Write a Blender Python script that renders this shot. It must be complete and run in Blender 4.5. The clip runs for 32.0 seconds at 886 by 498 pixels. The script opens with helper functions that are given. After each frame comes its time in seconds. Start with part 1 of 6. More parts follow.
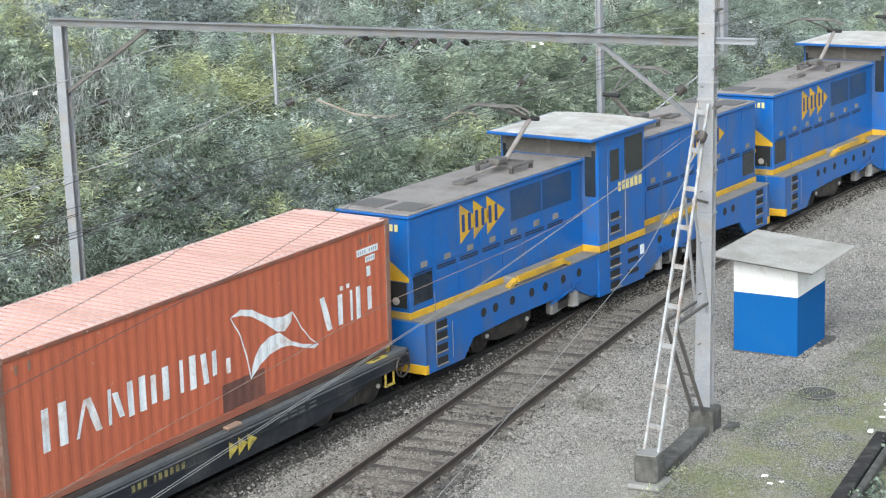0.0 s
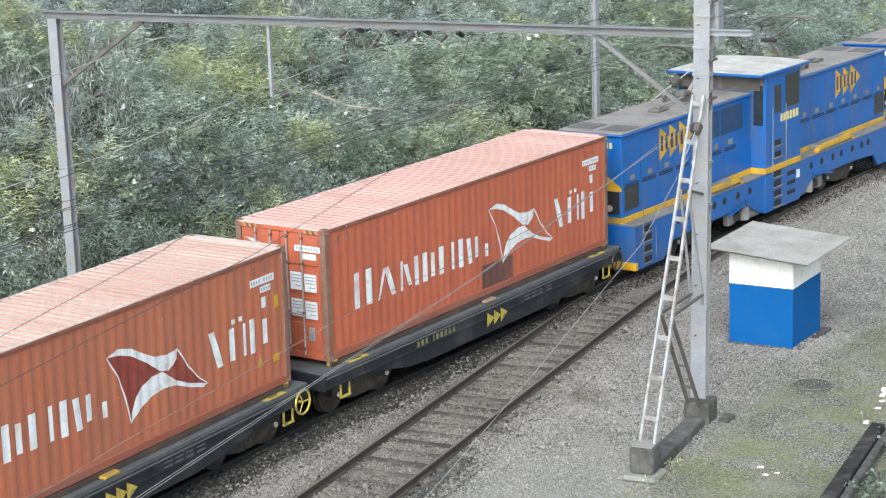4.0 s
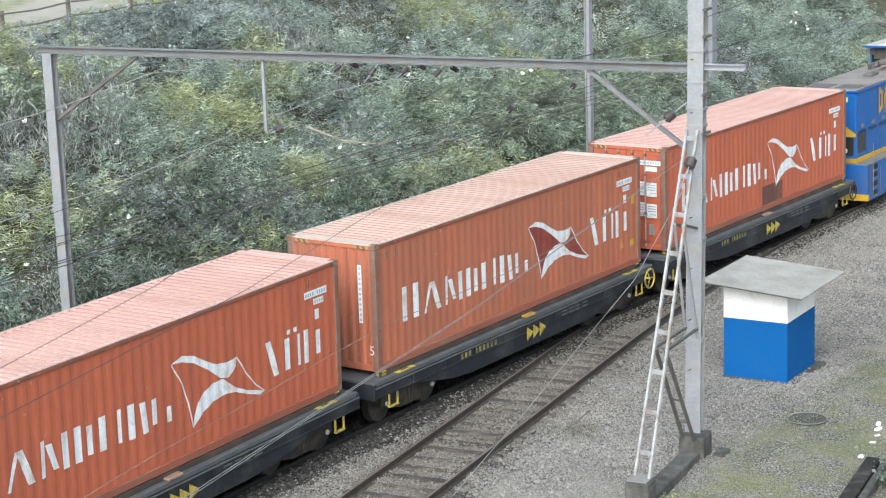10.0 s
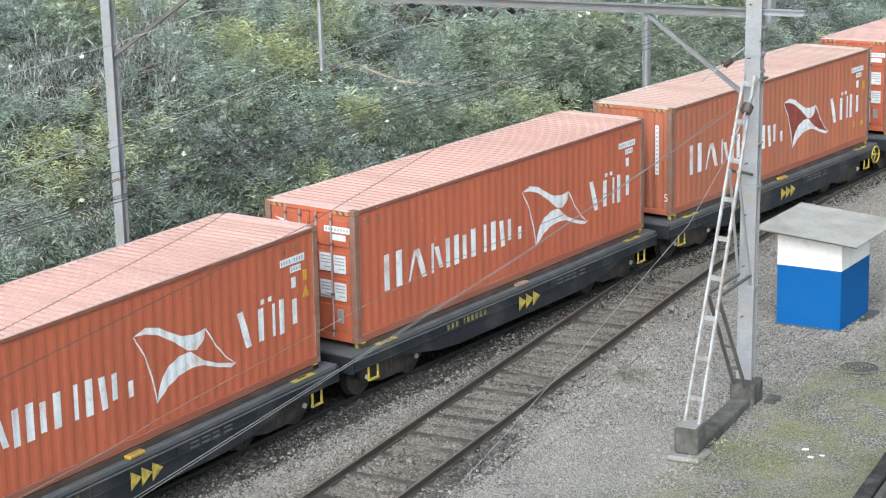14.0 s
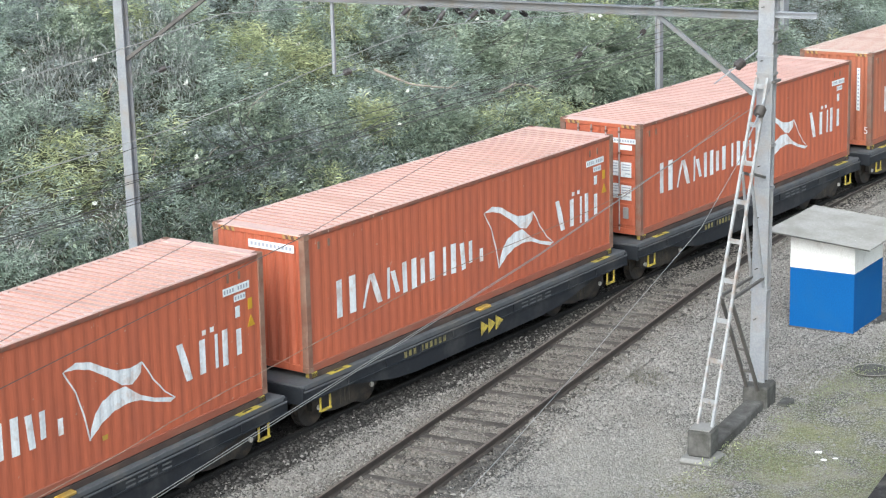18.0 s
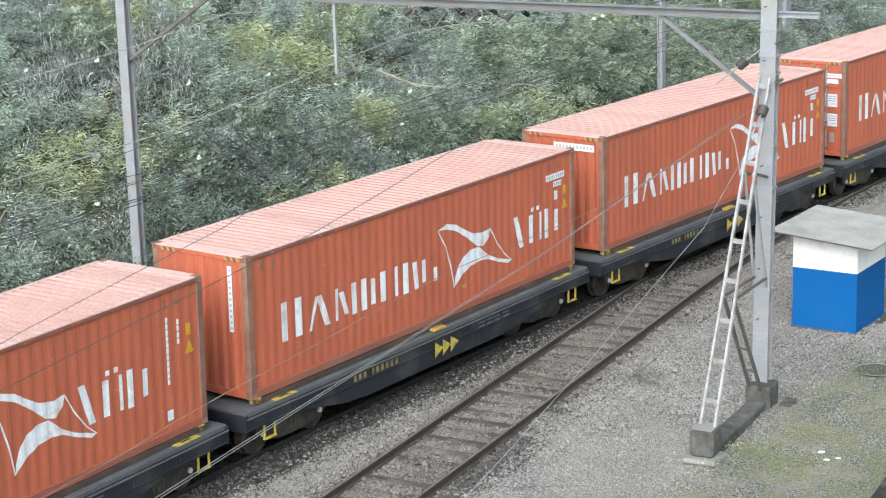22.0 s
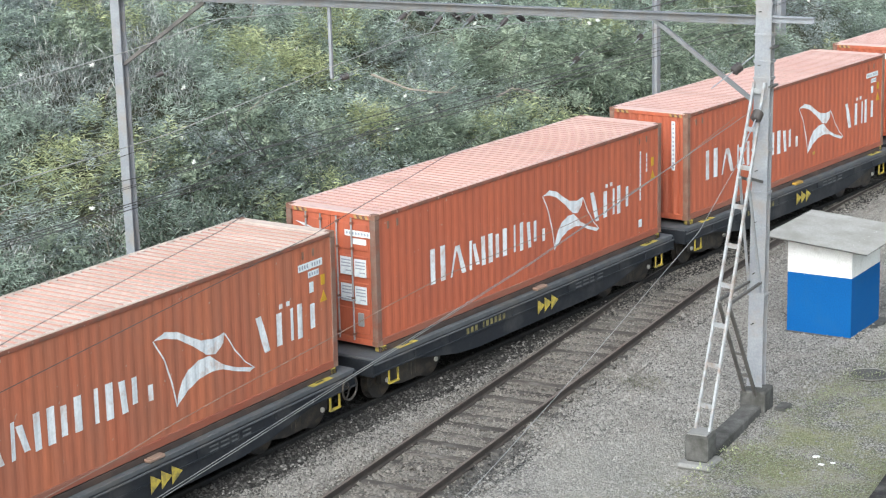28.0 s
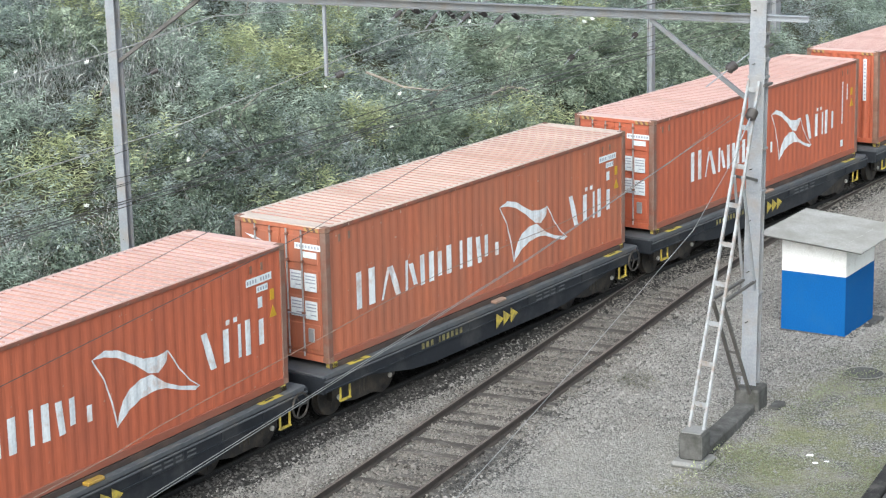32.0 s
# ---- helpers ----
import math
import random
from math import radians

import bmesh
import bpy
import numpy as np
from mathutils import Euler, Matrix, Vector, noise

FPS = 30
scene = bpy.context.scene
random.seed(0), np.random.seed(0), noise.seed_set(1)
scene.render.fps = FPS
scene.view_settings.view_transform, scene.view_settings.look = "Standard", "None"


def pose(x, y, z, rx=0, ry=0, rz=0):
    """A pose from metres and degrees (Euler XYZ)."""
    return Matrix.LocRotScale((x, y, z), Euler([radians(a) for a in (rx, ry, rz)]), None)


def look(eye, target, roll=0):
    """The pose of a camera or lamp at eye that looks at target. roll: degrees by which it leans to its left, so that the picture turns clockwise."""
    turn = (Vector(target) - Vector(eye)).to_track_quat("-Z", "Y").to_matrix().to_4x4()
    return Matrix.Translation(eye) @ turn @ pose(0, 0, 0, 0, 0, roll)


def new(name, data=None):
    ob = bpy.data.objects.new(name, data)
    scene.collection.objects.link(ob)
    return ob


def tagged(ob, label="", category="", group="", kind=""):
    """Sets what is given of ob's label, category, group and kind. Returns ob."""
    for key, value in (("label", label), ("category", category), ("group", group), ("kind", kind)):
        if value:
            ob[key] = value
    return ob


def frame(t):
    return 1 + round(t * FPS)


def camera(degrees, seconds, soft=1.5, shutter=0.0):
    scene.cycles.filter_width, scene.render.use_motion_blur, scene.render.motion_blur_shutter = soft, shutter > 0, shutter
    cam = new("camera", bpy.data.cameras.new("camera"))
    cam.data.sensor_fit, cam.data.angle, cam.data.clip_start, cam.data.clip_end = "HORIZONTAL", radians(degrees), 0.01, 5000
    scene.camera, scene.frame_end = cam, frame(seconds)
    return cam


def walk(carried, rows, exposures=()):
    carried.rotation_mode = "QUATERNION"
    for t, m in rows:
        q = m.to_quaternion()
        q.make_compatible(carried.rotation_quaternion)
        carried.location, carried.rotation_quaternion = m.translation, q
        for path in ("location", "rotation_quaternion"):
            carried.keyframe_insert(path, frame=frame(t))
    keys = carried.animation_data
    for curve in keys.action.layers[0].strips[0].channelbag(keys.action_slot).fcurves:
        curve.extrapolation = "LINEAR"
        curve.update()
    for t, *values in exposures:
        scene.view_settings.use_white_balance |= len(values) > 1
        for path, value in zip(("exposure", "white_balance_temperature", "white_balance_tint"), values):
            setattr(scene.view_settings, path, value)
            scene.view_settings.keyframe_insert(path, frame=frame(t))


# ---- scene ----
# The camera stands on a high place beside the line and pans by hand.
EYE = (0.0, -27.20, 13.445)
cam = camera(25.19, 32.0, soft=1.2)


def shot(turn, tilt, lean):
    """A view from EYE: degrees from the x axis, degrees upwards, degrees of lean to the right."""
    a, b = radians(turn), radians(tilt)
    way = Vector((math.cos(a) * math.cos(b), math.sin(a) * math.cos(b), math.sin(b)))
    return look(EYE, Vector(EYE) + way, -lean)


walk(cam, [
    (0, shot(35.643, -13.214, 1.939)), (0.5, shot(35.619, -13.181, 1.999)), (1, shot(35.578, -13.200, 1.959)),
    (1.5, shot(35.491, -13.178, 1.927)), (2, shot(35.435, -13.186, 1.814)), (2.5, shot(35.434, -13.121, 1.866)),
    (3, shot(35.373, -13.278, 1.906)), (3.5, shot(35.441, -13.409, 1.945)), (5.5, shot(35.670, -13.424, 2.045)),
    (6, shot(35.771, -13.404, 1.909)), (6.5, shot(35.724, -13.448, 1.887)), (7, shot(35.726, -13.329, 1.929)),
    (7.5, shot(35.754, -13.361, 1.980)), (8, shot(35.833, -13.375, 1.880)), (8.5, shot(35.907, -13.307, 1.745)),
    (9, shot(35.603, -12.936, 1.867)), (9.5, shot(35.107, -12.345, 2.266)), (10, shot(35.315, -12.458, 2.011)),
    (10.5, shot(36.809, -12.764, 1.714)), (11, shot(37.788, -13.167, 1.336)), (11.5, shot(37.437, -13.541, 1.094)),
    (12, shot(37.173, -14.099, 1.134)), (12.5, shot(36.849, -14.403, 1.018)), (13, shot(36.917, -14.184, 1.158)),
    (13.5, shot(36.852, -14.252, 1.288)), (14, shot(36.947, -14.090, 1.440)), (14.5, shot(37.074, -13.930, 1.579)),
    (16.5, shot(37.088, -13.895, 1.385)), (17, shot(37.224, -13.915, 1.453)), (17.5, shot(37.316, -13.949, 1.563)),
    (18, shot(37.318, -13.998, 1.567)), (18.5, shot(37.327, -13.960, 1.469)), (19, shot(37.351, -13.899, 1.529)),
    (19.5, shot(37.393, -13.911, 1.644)), (20, shot(37.345, -14.035, 1.618)), (20.5, shot(37.235, -13.950, 1.504)),
    (21, shot(37.344, -14.054, 1.597)), (21.5, shot(37.336, -14.016, 1.691)), (22, shot(37.394, -13.991, 1.649)),
    (22.5, shot(37.341, -14.071, 1.539)), (23, shot(37.354, -13.856, 1.610)), (23.5, shot(37.319, -13.878, 1.498)),
    (24, shot(37.327, -13.964, 1.309)), (24.5, shot(37.216, -13.940, 1.320)), (25, shot(37.192, -13.838, 1.401)),
    (25.5, shot(37.262, -13.861, 1.494)), (27.5, shot(37.272, -13.838, 1.642)), (28, shot(37.238, -13.863, 1.581)),
    (28.5, shot(37.211, -13.870, 1.440)), (29, shot(37.051, -13.889, 1.251)), (29.5, shot(36.999, -13.864, 1.252)),
    (30, shot(36.986, -13.862, 1.220)), (30.5, shot(36.992, -13.986, 1.341)), (31, shot(37.026, -14.078, 1.368)),
    (31.5, shot(37.042, -13.955, 1.407)), (32, shot(37.074, -13.927, 1.439)),
], exposures=[(0, 0.95, 6050, 4), (8, 0.96, 6050, 4), (9.3, 0.95, 6050, 4), (10, 0.90, 6050, 4), (13, 0.89, 6050, 4), (17, 0.92, 6050, 4),
               (20, 0.94, 6050, 4), (22, 0.96, 6050, 4), (25, 0.90, 6050, 4), (28, 0.89, 6050, 4), (32, 0.89, 6050, 4)])

# ---- light: an overcast day ----
world = bpy.data.worlds.new("overcast_sky")
scene.world = world
world.use_nodes = True
wn, wl = world.node_tree.nodes, world.node_tree.links
sky = wn.new("ShaderNodeTexSky")
sky.sky_type, sky.sun_disc = "NISHITA", False
sky.sun_elevation, sky.sun_rotation = radians(38), radians(245)
sky.air_density, sky.dust_density = 1.0, 4.0
soften = wn.new("ShaderNodeHueSaturation")
soften.inputs["Saturation"].default_value = 0.6
wl.new(sky.outputs[0], soften.inputs["Color"])
wl.new(soften.outputs[0], wn["Background"].inputs[0])
wn["Background"].inputs[1].default_value = 0.13
sun_data = bpy.data.lights.new("sun", "SUN")
sun_data.energy, sun_data.angle, sun_data.color = 1.5, radians(55), (1.0, 0.985, 0.96)
sun = new("sun", sun_data)
sun.matrix_world = look((-40, -18, 58), (40, 0, 0))


# ---- the line of the railway ----
def line(s):
    """The centre of the main track at s metres: x, y and heading."""
    u = max(-33.0, min(26.0, s - 55.0))
    d = (s - 55.0) - u
    y = 0.00065451 * u * u / 2 + 0.00021536 * u ** 3 / 6
    h = 0.00065451 * u + 0.00021536 * u * u / 2
    return 55.0 + u + d, y + h * d, h


def cant(s):
    return -0.00395 - 0.01812 * max(-1.2, min(1.0, (s - 55.0) / 30.0))


def ride(s, half):
    """The pose of a vehicle whose middle is at s and whose bogies stand half a wheelbase away."""
    x1, y1, _ = line(s - half)
    x2, y2, _ = line(s + half)
    return (Matrix.Translation(((x1 + x2) / 2, (y1 + y2) / 2, 0)) @ Matrix.Rotation(math.atan2(y2 - y1, x2 - x1), 4, "Z")
            @ Matrix.Rotation(cant(s), 4, "X"))


def travel(t):
    """Metres along the line of the first box's rear end."""
    return np.interp(t, KNOT_T, KNOT_S)


KNOTS = [
    (0, 21.68), (1, 24.19), (2, 26.68), (3, 29.16), (3.5, 30.41), (6, 36.82), (7, 39.47), (8, 42.09),
    (9, 44.69), (10, 47.37), (11, 50.07), (12, 52.77), (13, 55.50), (14, 58.28), (17, 66.80), (18, 69.68),
    (19, 72.59), (20, 75.50), (21, 78.39), (22, 81.34), (23, 84.29), (24, 87.26), (25, 90.25), (28, 99.38),
    (29, 102.40), (30, 105.43), (31, 108.45), (32, 111.48),
]
KT, KS = np.array([k[0] for k in KNOTS]), np.array([k[1] for k in KNOTS])
FINE = np.polynomial.Polynomial.fit(KT, KS, 9)
KNOT_T = np.arange(0, 32.01, 0.1)
KNOT_S = FINE(KNOT_T)


def siding_y(x):
    """The near rail of the siding, which runs into the main track."""
    if x < 42:
        return -2.78 + 0.188 * (x - 42)
    w = min(x, 62.0) - 42
    return -2.78 + 0.188 * (w - w * w / 40)


def ground_z(x, y):
    """The ground: a flat yard, a shallow ditch behind the main track and a bank that rises to a field."""
    foot = 7.6
    d = np.maximum(y - foot, 0)
    top = 6.75 + 0.05 * (x - 45) + 9 * np.clip((x - 53) / 14, 0, 1)
    slope = d * 0.56 + 0.35 * np.sin(x * 0.35) * np.clip(d / 4, 0, 1) * np.clip((12 - d) / 4, 0, 1)
    z = np.minimum(slope, top + 0.2)
    near = 0.03 * np.sin(x * 0.9 + y * 0.6) + 0.02 * np.sin(x * 2.1 - y * 1.7)
    z = z - 0.22 + near - 0.1 * np.clip(1 - np.abs(y - 6.0) / 1.5, 0, 1)
    return z


# ---- materials ----
def mat(name, c1, c2, rough=0.6, metal=0.0, scale=3.0, fine=40.0, bump=0.15, dirt=None, dirt_amount=0.35, dirt_scale=1.2,
        stretch=(1, 1, 1), island=0.0, spec=0.5, piece=0.0, fine_mix=0.35, chips=None):
    """A surface of two colours mixed at two scales, with a layer of dirt and fine relief."""
    m = bpy.data.materials.new(name)
    m.use_nodes = True
    nt, n, l = m.node_tree, m.node_tree.nodes, m.node_tree.links
    bsdf = n["Principled BSDF"]
    co = n.new("ShaderNodeTexCoord")
    mp = n.new("ShaderNodeMapping")
    mp.inputs["Scale"].default_value = stretch
    l.new(co.outputs["Object"], mp.inputs[0])

    def noise_tex(s, detail=4.0, r=0.55):
        t = n.new("ShaderNodeTexNoise")
        t.inputs["Scale"].default_value, t.inputs["Detail"].default_value, t.inputs["Roughness"].default_value = s, detail, r
        l.new(mp.outputs[0], t.inputs["Vector"])
        return t

    def ramp(src, a, b):
        r = n.new("ShaderNodeMapRange")
        r.inputs["From Min"].default_value, r.inputs["From Max"].default_value = a, b
        l.new(src, r.inputs["Value"])
        return r.outputs[0]

    def mixc(fac, a, b, kind="MIX"):
        x = n.new("ShaderNodeMix")
        x.data_type, x.blend_type = "RGBA", kind
        for sock, v in ((x.inputs[0], fac), (x.inputs[6], a), (x.inputs[7], b)):
            if hasattr(v, "is_linked"):
                l.new(v, sock)
            elif isinstance(v, (int, float)):
                sock.default_value = v
            else:
                sock.default_value = (*v, 1) if len(v) == 3 else v
        return x.outputs[2]

    big, small = noise_tex(scale), noise_tex(fine, 3.0)
    col = mixc(ramp(big.outputs[0], 0.3, 0.7), c1, c2)
    grey = mixc(ramp(small.outputs[0], 0.3, 0.7), (0.72, 0.72, 0.72), (1.28, 1.28, 1.28))
    col = mixc(fine_mix, col, mixc(1.0, col, grey, "MULTIPLY"))
    if dirt:
        dn = noise_tex(dirt_scale, 6.0, 0.65)
        f = ramp(dn.outputs[0], 0.62 - dirt_amount * 0.5, 0.80 - dirt_amount * 0.25)
        col = mixc(f, col, dirt)
    if chips:
        cn = n.new("ShaderNodeTexNoise")
        cn.inputs["Scale"].default_value, cn.inputs["Detail"].default_value = 7.0, 5.0
        l.new(co.outputs["Object"], cn.inputs["Vector"])
        col = mixc(ramp(cn.outputs[0], 0.70, 0.735), col, chips)
    if island:
        g = n.new("ShaderNodeNewGeometry")
        hs = n.new("ShaderNodeHueSaturation")
        l.new(col, hs.inputs["Color"])
        mr = n.new("ShaderNodeMapRange")
        mr.inputs["To Min"].default_value, mr.inputs["To Max"].default_value = 1 - island, 1 + island
        l.new(g.outputs["Random Per Island"], mr.inputs["Value"])
        l.new(mr.outputs[0], hs.inputs["Value"])
        col = hs.outputs[0]
    if piece:
        g = n.new("ShaderNodeObjectInfo")
        hs = n.new("ShaderNodeHueSaturation")
        l.new(col, hs.inputs["Color"])
        mr = n.new("ShaderNodeMapRange")
        mr.inputs["To Min"].default_value, mr.inputs["To Max"].default_value = 1 - piece, 1 + piece
        l.new(g.outputs["Random"], mr.inputs["Value"])
        l.new(mr.outputs[0], hs.inputs["Value"])
        col = hs.outputs[0]
    l.new(col, bsdf.inputs["Base Color"])
    rr = n.new("ShaderNodeMapRange")
    rr.inputs["To Min"].default_value, rr.inputs["To Max"].default_value = max(0.02, rough - 0.12), min(1, rough + 0.12)
    l.new(big.outputs[0], rr.inputs["Value"])
    l.new(rr.outputs[0], bsdf.inputs["Roughness"])
    bsdf.inputs["Metallic"].default_value = metal
    bsdf.inputs["Specular IOR Level"].default_value = spec
    if bump:
        b = n.new("ShaderNodeBump")
        b.inputs["Strength"].default_value, b.inputs["Distance"].default_value = bump, 0.02
        l.new(small.outputs[0], b.inputs["Height"])
        l.new(b.outputs[0], bsdf.inputs["Normal"])
    return m


M = {}
M["orange"] = mat("container_paint", (0.465, 0.121, 0.060), (0.415, 0.108, 0.055), 0.55, scale=0.5, fine=14, bump=0.05,
                  dirt=(0.34, 0.095, 0.055), dirt_amount=0.3, chips=(0.42, 0.22, 0.16), dirt_scale=0.9, stretch=(1.6, 1.6, 0.22))
M["orange_b"] = mat("container_paint_faded", (0.455, 0.148, 0.075), (0.39, 0.118, 0.064), 0.6, scale=0.6, fine=14, bump=0.05,
                    dirt=(0.30, 0.12, 0.075), dirt_amount=0.4, chips=(0.40, 0.26, 0.20), dirt_scale=0.9, stretch=(1.6, 1.6, 0.22))
M["post_paint"] = mat("worn_corner_paint", (0.21, 0.085, 0.056), (0.14, 0.075, 0.055), 0.7, scale=3, fine=25, bump=0.1, dirt=(0.22, 0.15, 0.12), dirt_amount=0.45, dirt_scale=3)
M["faded_stripe"] = mat("faded_warning_yellow", (0.42, 0.27, 0.09), (0.34, 0.20, 0.08), 0.7, scale=8, fine=40, bump=0.0)
M["stripe_dark"] = mat("faded_warning_black", (0.11, 0.06, 0.045), (0.16, 0.075, 0.05), 0.7, scale=8, fine=40, bump=0.0)
M["maroon"] = mat("dark_red_emblem_paint", (0.24, 0.045, 0.032), (0.20, 0.04, 0.03), 0.6, scale=1.5, fine=18, bump=0.03, dirt=(0.32, 0.10, 0.06), dirt_amount=0.3)
M["edge"] = mat("rusty_edge_paint", (0.35, 0.092, 0.05), (0.24, 0.08, 0.05), 0.7, scale=2.0, fine=20, bump=0.1, dirt=(0.13, 0.075, 0.055), dirt_amount=0.55, dirt_scale=2.2, chips=(0.42, 0.30, 0.25))
M["patch"] = mat("dark_repair_paint", (0.135, 0.055, 0.042), (0.105, 0.05, 0.042), 0.65, scale=1.5, fine=20, bump=0.05, dirt=(0.2, 0.08, 0.055), dirt_amount=0.25)
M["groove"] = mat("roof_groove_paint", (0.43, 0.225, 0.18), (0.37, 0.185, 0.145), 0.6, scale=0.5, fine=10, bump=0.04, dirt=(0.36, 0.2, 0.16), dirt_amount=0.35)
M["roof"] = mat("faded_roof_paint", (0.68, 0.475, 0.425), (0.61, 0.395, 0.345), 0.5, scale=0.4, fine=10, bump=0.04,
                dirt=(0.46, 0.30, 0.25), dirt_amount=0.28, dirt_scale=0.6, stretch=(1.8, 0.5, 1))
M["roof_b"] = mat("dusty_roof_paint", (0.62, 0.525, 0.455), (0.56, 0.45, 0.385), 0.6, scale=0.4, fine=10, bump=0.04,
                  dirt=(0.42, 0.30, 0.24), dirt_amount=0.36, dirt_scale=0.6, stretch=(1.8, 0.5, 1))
M["rust"] = mat("rusty_steel", (0.17, 0.08, 0.055), (0.23, 0.12, 0.08), 0.75, scale=4, fine=30, bump=0.2, dirt=(0.30, 0.22, 0.17), dirt_amount=0.35)
M["white"] = mat("white_marking", (0.72, 0.75, 0.78), (0.62, 0.66, 0.70), 0.6, scale=1.5, fine=18, bump=0.03, dirt=(0.50, 0.36, 0.30), dirt_amount=0.22, dirt_scale=3.0)
M["plate"] = mat("white_sticker", (0.74, 0.78, 0.80), (0.60, 0.66, 0.70), 0.5, scale=9, fine=60, bump=0.0)
M["dusty_rail"] = mat("dusty_rail_paint", (0.32, 0.092, 0.052), (0.24, 0.078, 0.05), 0.65, scale=1.0, fine=20, bump=0.05, dirt=(0.24, 0.12, 0.085), dirt_amount=0.4, dirt_scale=1.5, stretch=(0.4, 1, 2))
M["ink"] = mat("grey_ink", (0.30, 0.33, 0.40), (0.36, 0.38, 0.44), 0.6, scale=9, fine=60, bump=0.0)
M["yellow"] = mat("yellow_paint", (0.58, 0.35, 0.02), (0.50, 0.29, 0.02), 0.55, scale=3, fine=25, bump=0.05, dirt=(0.25, 0.18, 0.08), dirt_amount=0.25)
M["wyellow"] = mat("worn_yellow_paint", (0.54, 0.42, 0.06), (0.44, 0.34, 0.06), 0.65, scale=6, fine=30, bump=0.05, dirt=(0.10, 0.095, 0.07), dirt_amount=0.35, dirt_scale=5)
M["dull_yellow"] = mat("faded_yellow_lettering", (0.30, 0.26, 0.09), (0.17, 0.15, 0.07), 0.75, scale=14, fine=60, bump=0.0, dirt=(0.05, 0.05, 0.045), dirt_amount=0.35, dirt_scale=8)
M["pale_yellow"] = mat("pale_yellow_lettering", (0.66, 0.58, 0.26), (0.58, 0.50, 0.22), 0.6, scale=6, fine=30, bump=0.02)
M["sill"] = mat("black_wagon_steel", (0.014, 0.017, 0.022), (0.020, 0.023, 0.029), 0.6, scale=2, fine=20, bump=0.1, spec=0.35, dirt=(0.055, 0.056, 0.058), dirt_amount=0.25)
M["deck"] = mat("dusty_deck_steel", (0.105, 0.111, 0.120), (0.080, 0.085, 0.093), 0.85, scale=1.5, fine=15, bump=0.1, dirt=(0.12, 0.112, 0.103), dirt_amount=0.25, spec=0.25)
M["faint"] = mat("faint_white_lettering", (0.13, 0.135, 0.14), (0.08, 0.085, 0.09), 0.8, scale=9, fine=60, bump=0.0)
M["grimy_rib"] = mat("grimy_brown_steel", (0.045, 0.032, 0.028), (0.065, 0.045, 0.038), 0.8, scale=3, fine=25, bump=0.1, dirt=(0.10, 0.065, 0.05), dirt_amount=0.3)
M["gear"] = mat("oily_running_gear", (0.020, 0.019, 0.019), (0.033, 0.030, 0.028), 0.5, scale=5, fine=40, bump=0.2, dirt=(0.085, 0.068, 0.05), dirt_amount=0.3, dirt_scale=4)
M["dusty_gear"] = mat("dusty_spring_steel", (0.065, 0.055, 0.04), (0.045, 0.04, 0.032), 0.7, scale=8, fine=40, bump=0.2, dirt=(0.12, 0.105, 0.08), dirt_amount=0.3, dirt_scale=6)
M["blue"] = mat("blue_engine_paint", (0.007, 0.100, 0.365), (0.009, 0.110, 0.385), 0.38, scale=0.8, fine=12, bump=0.02, dirt=(0.06, 0.105, 0.225), dirt_amount=0.34, dirt_scale=1.1, stretch=(1.4, 1.4, 0.5))
M["emblem_blue"] = mat("dark_blue_emblem_paint", (0.010, 0.035, 0.15), (0.012, 0.045, 0.17), 0.5, scale=3, fine=20, bump=0.0)
M["roofgrey"] = mat("sooty_roof_steel", (0.29, 0.262, 0.243), (0.235, 0.213, 0.198), 0.7, scale=0.9, fine=14, bump=0.05, dirt=(0.16, 0.14, 0.125), dirt_amount=0.3)
M["caproof"] = mat("pale_cab_roof", (0.60, 0.58, 0.54), (0.50, 0.48, 0.445), 0.6, scale=0.9, fine=14, bump=0.03, dirt=(0.34, 0.30, 0.26), dirt_amount=0.4)
M["tank"] = mat("pale_tank_paint", (0.26, 0.265, 0.265), (0.19, 0.195, 0.195), 0.6, scale=3, fine=25, bump=0.05, dirt=(0.2, 0.18, 0.16), dirt_amount=0.4, dirt_scale=3)
M["walk"] = mat("walkway_plate", (0.21, 0.205, 0.2), (0.16, 0.155, 0.15), 0.7, scale=2, fine=25, bump=0.1)
M["glass"] = mat("dark_glass", (0.02, 0.025, 0.03), (0.03, 0.035, 0.04), 0.12, scale=2, fine=10, bump=0.0, spec=0.6)
M["grille"] = mat("blue_grey_grille", (0.013, 0.050, 0.135), (0.017, 0.062, 0.165), 0.55, scale=3, fine=40, bump=0.1, dirt=(0.05, 0.07, 0.11), dirt_amount=0.3)
M["screen"] = mat("grey_windscreen", (0.085, 0.08, 0.075), (0.12, 0.11, 0.10), 0.18, scale=1.5, fine=10, bump=0.0, dirt=(0.16, 0.14, 0.12), dirt_amount=0.3, spec=0.6)
# black parts, and flat pieces that paint the shade inside recesses
M["black"] = mat("black_and_recess_shade", (0.012, 0.012, 0.013), (0.02, 0.02, 0.02), 0.7, scale=3, fine=20, bump=0.0)
M["galv"] = mat("galvanised_steel", (0.29, 0.305, 0.335), (0.35, 0.365, 0.39), 0.45, metal=0.25, scale=2.5, fine=30, bump=0.05, dirt=(0.33, 0.30, 0.27), dirt_amount=0.3, dirt_scale=2)
# the beam and one brace are darker than the posts
M["darker_galv"] = mat("darker_galvanised_steel", (0.17, 0.178, 0.19), (0.23, 0.238, 0.25), 0.5, metal=0.25, scale=2.5, fine=30, bump=0.05, dirt=(0.2, 0.18, 0.16), dirt_amount=0.35, dirt_scale=2)
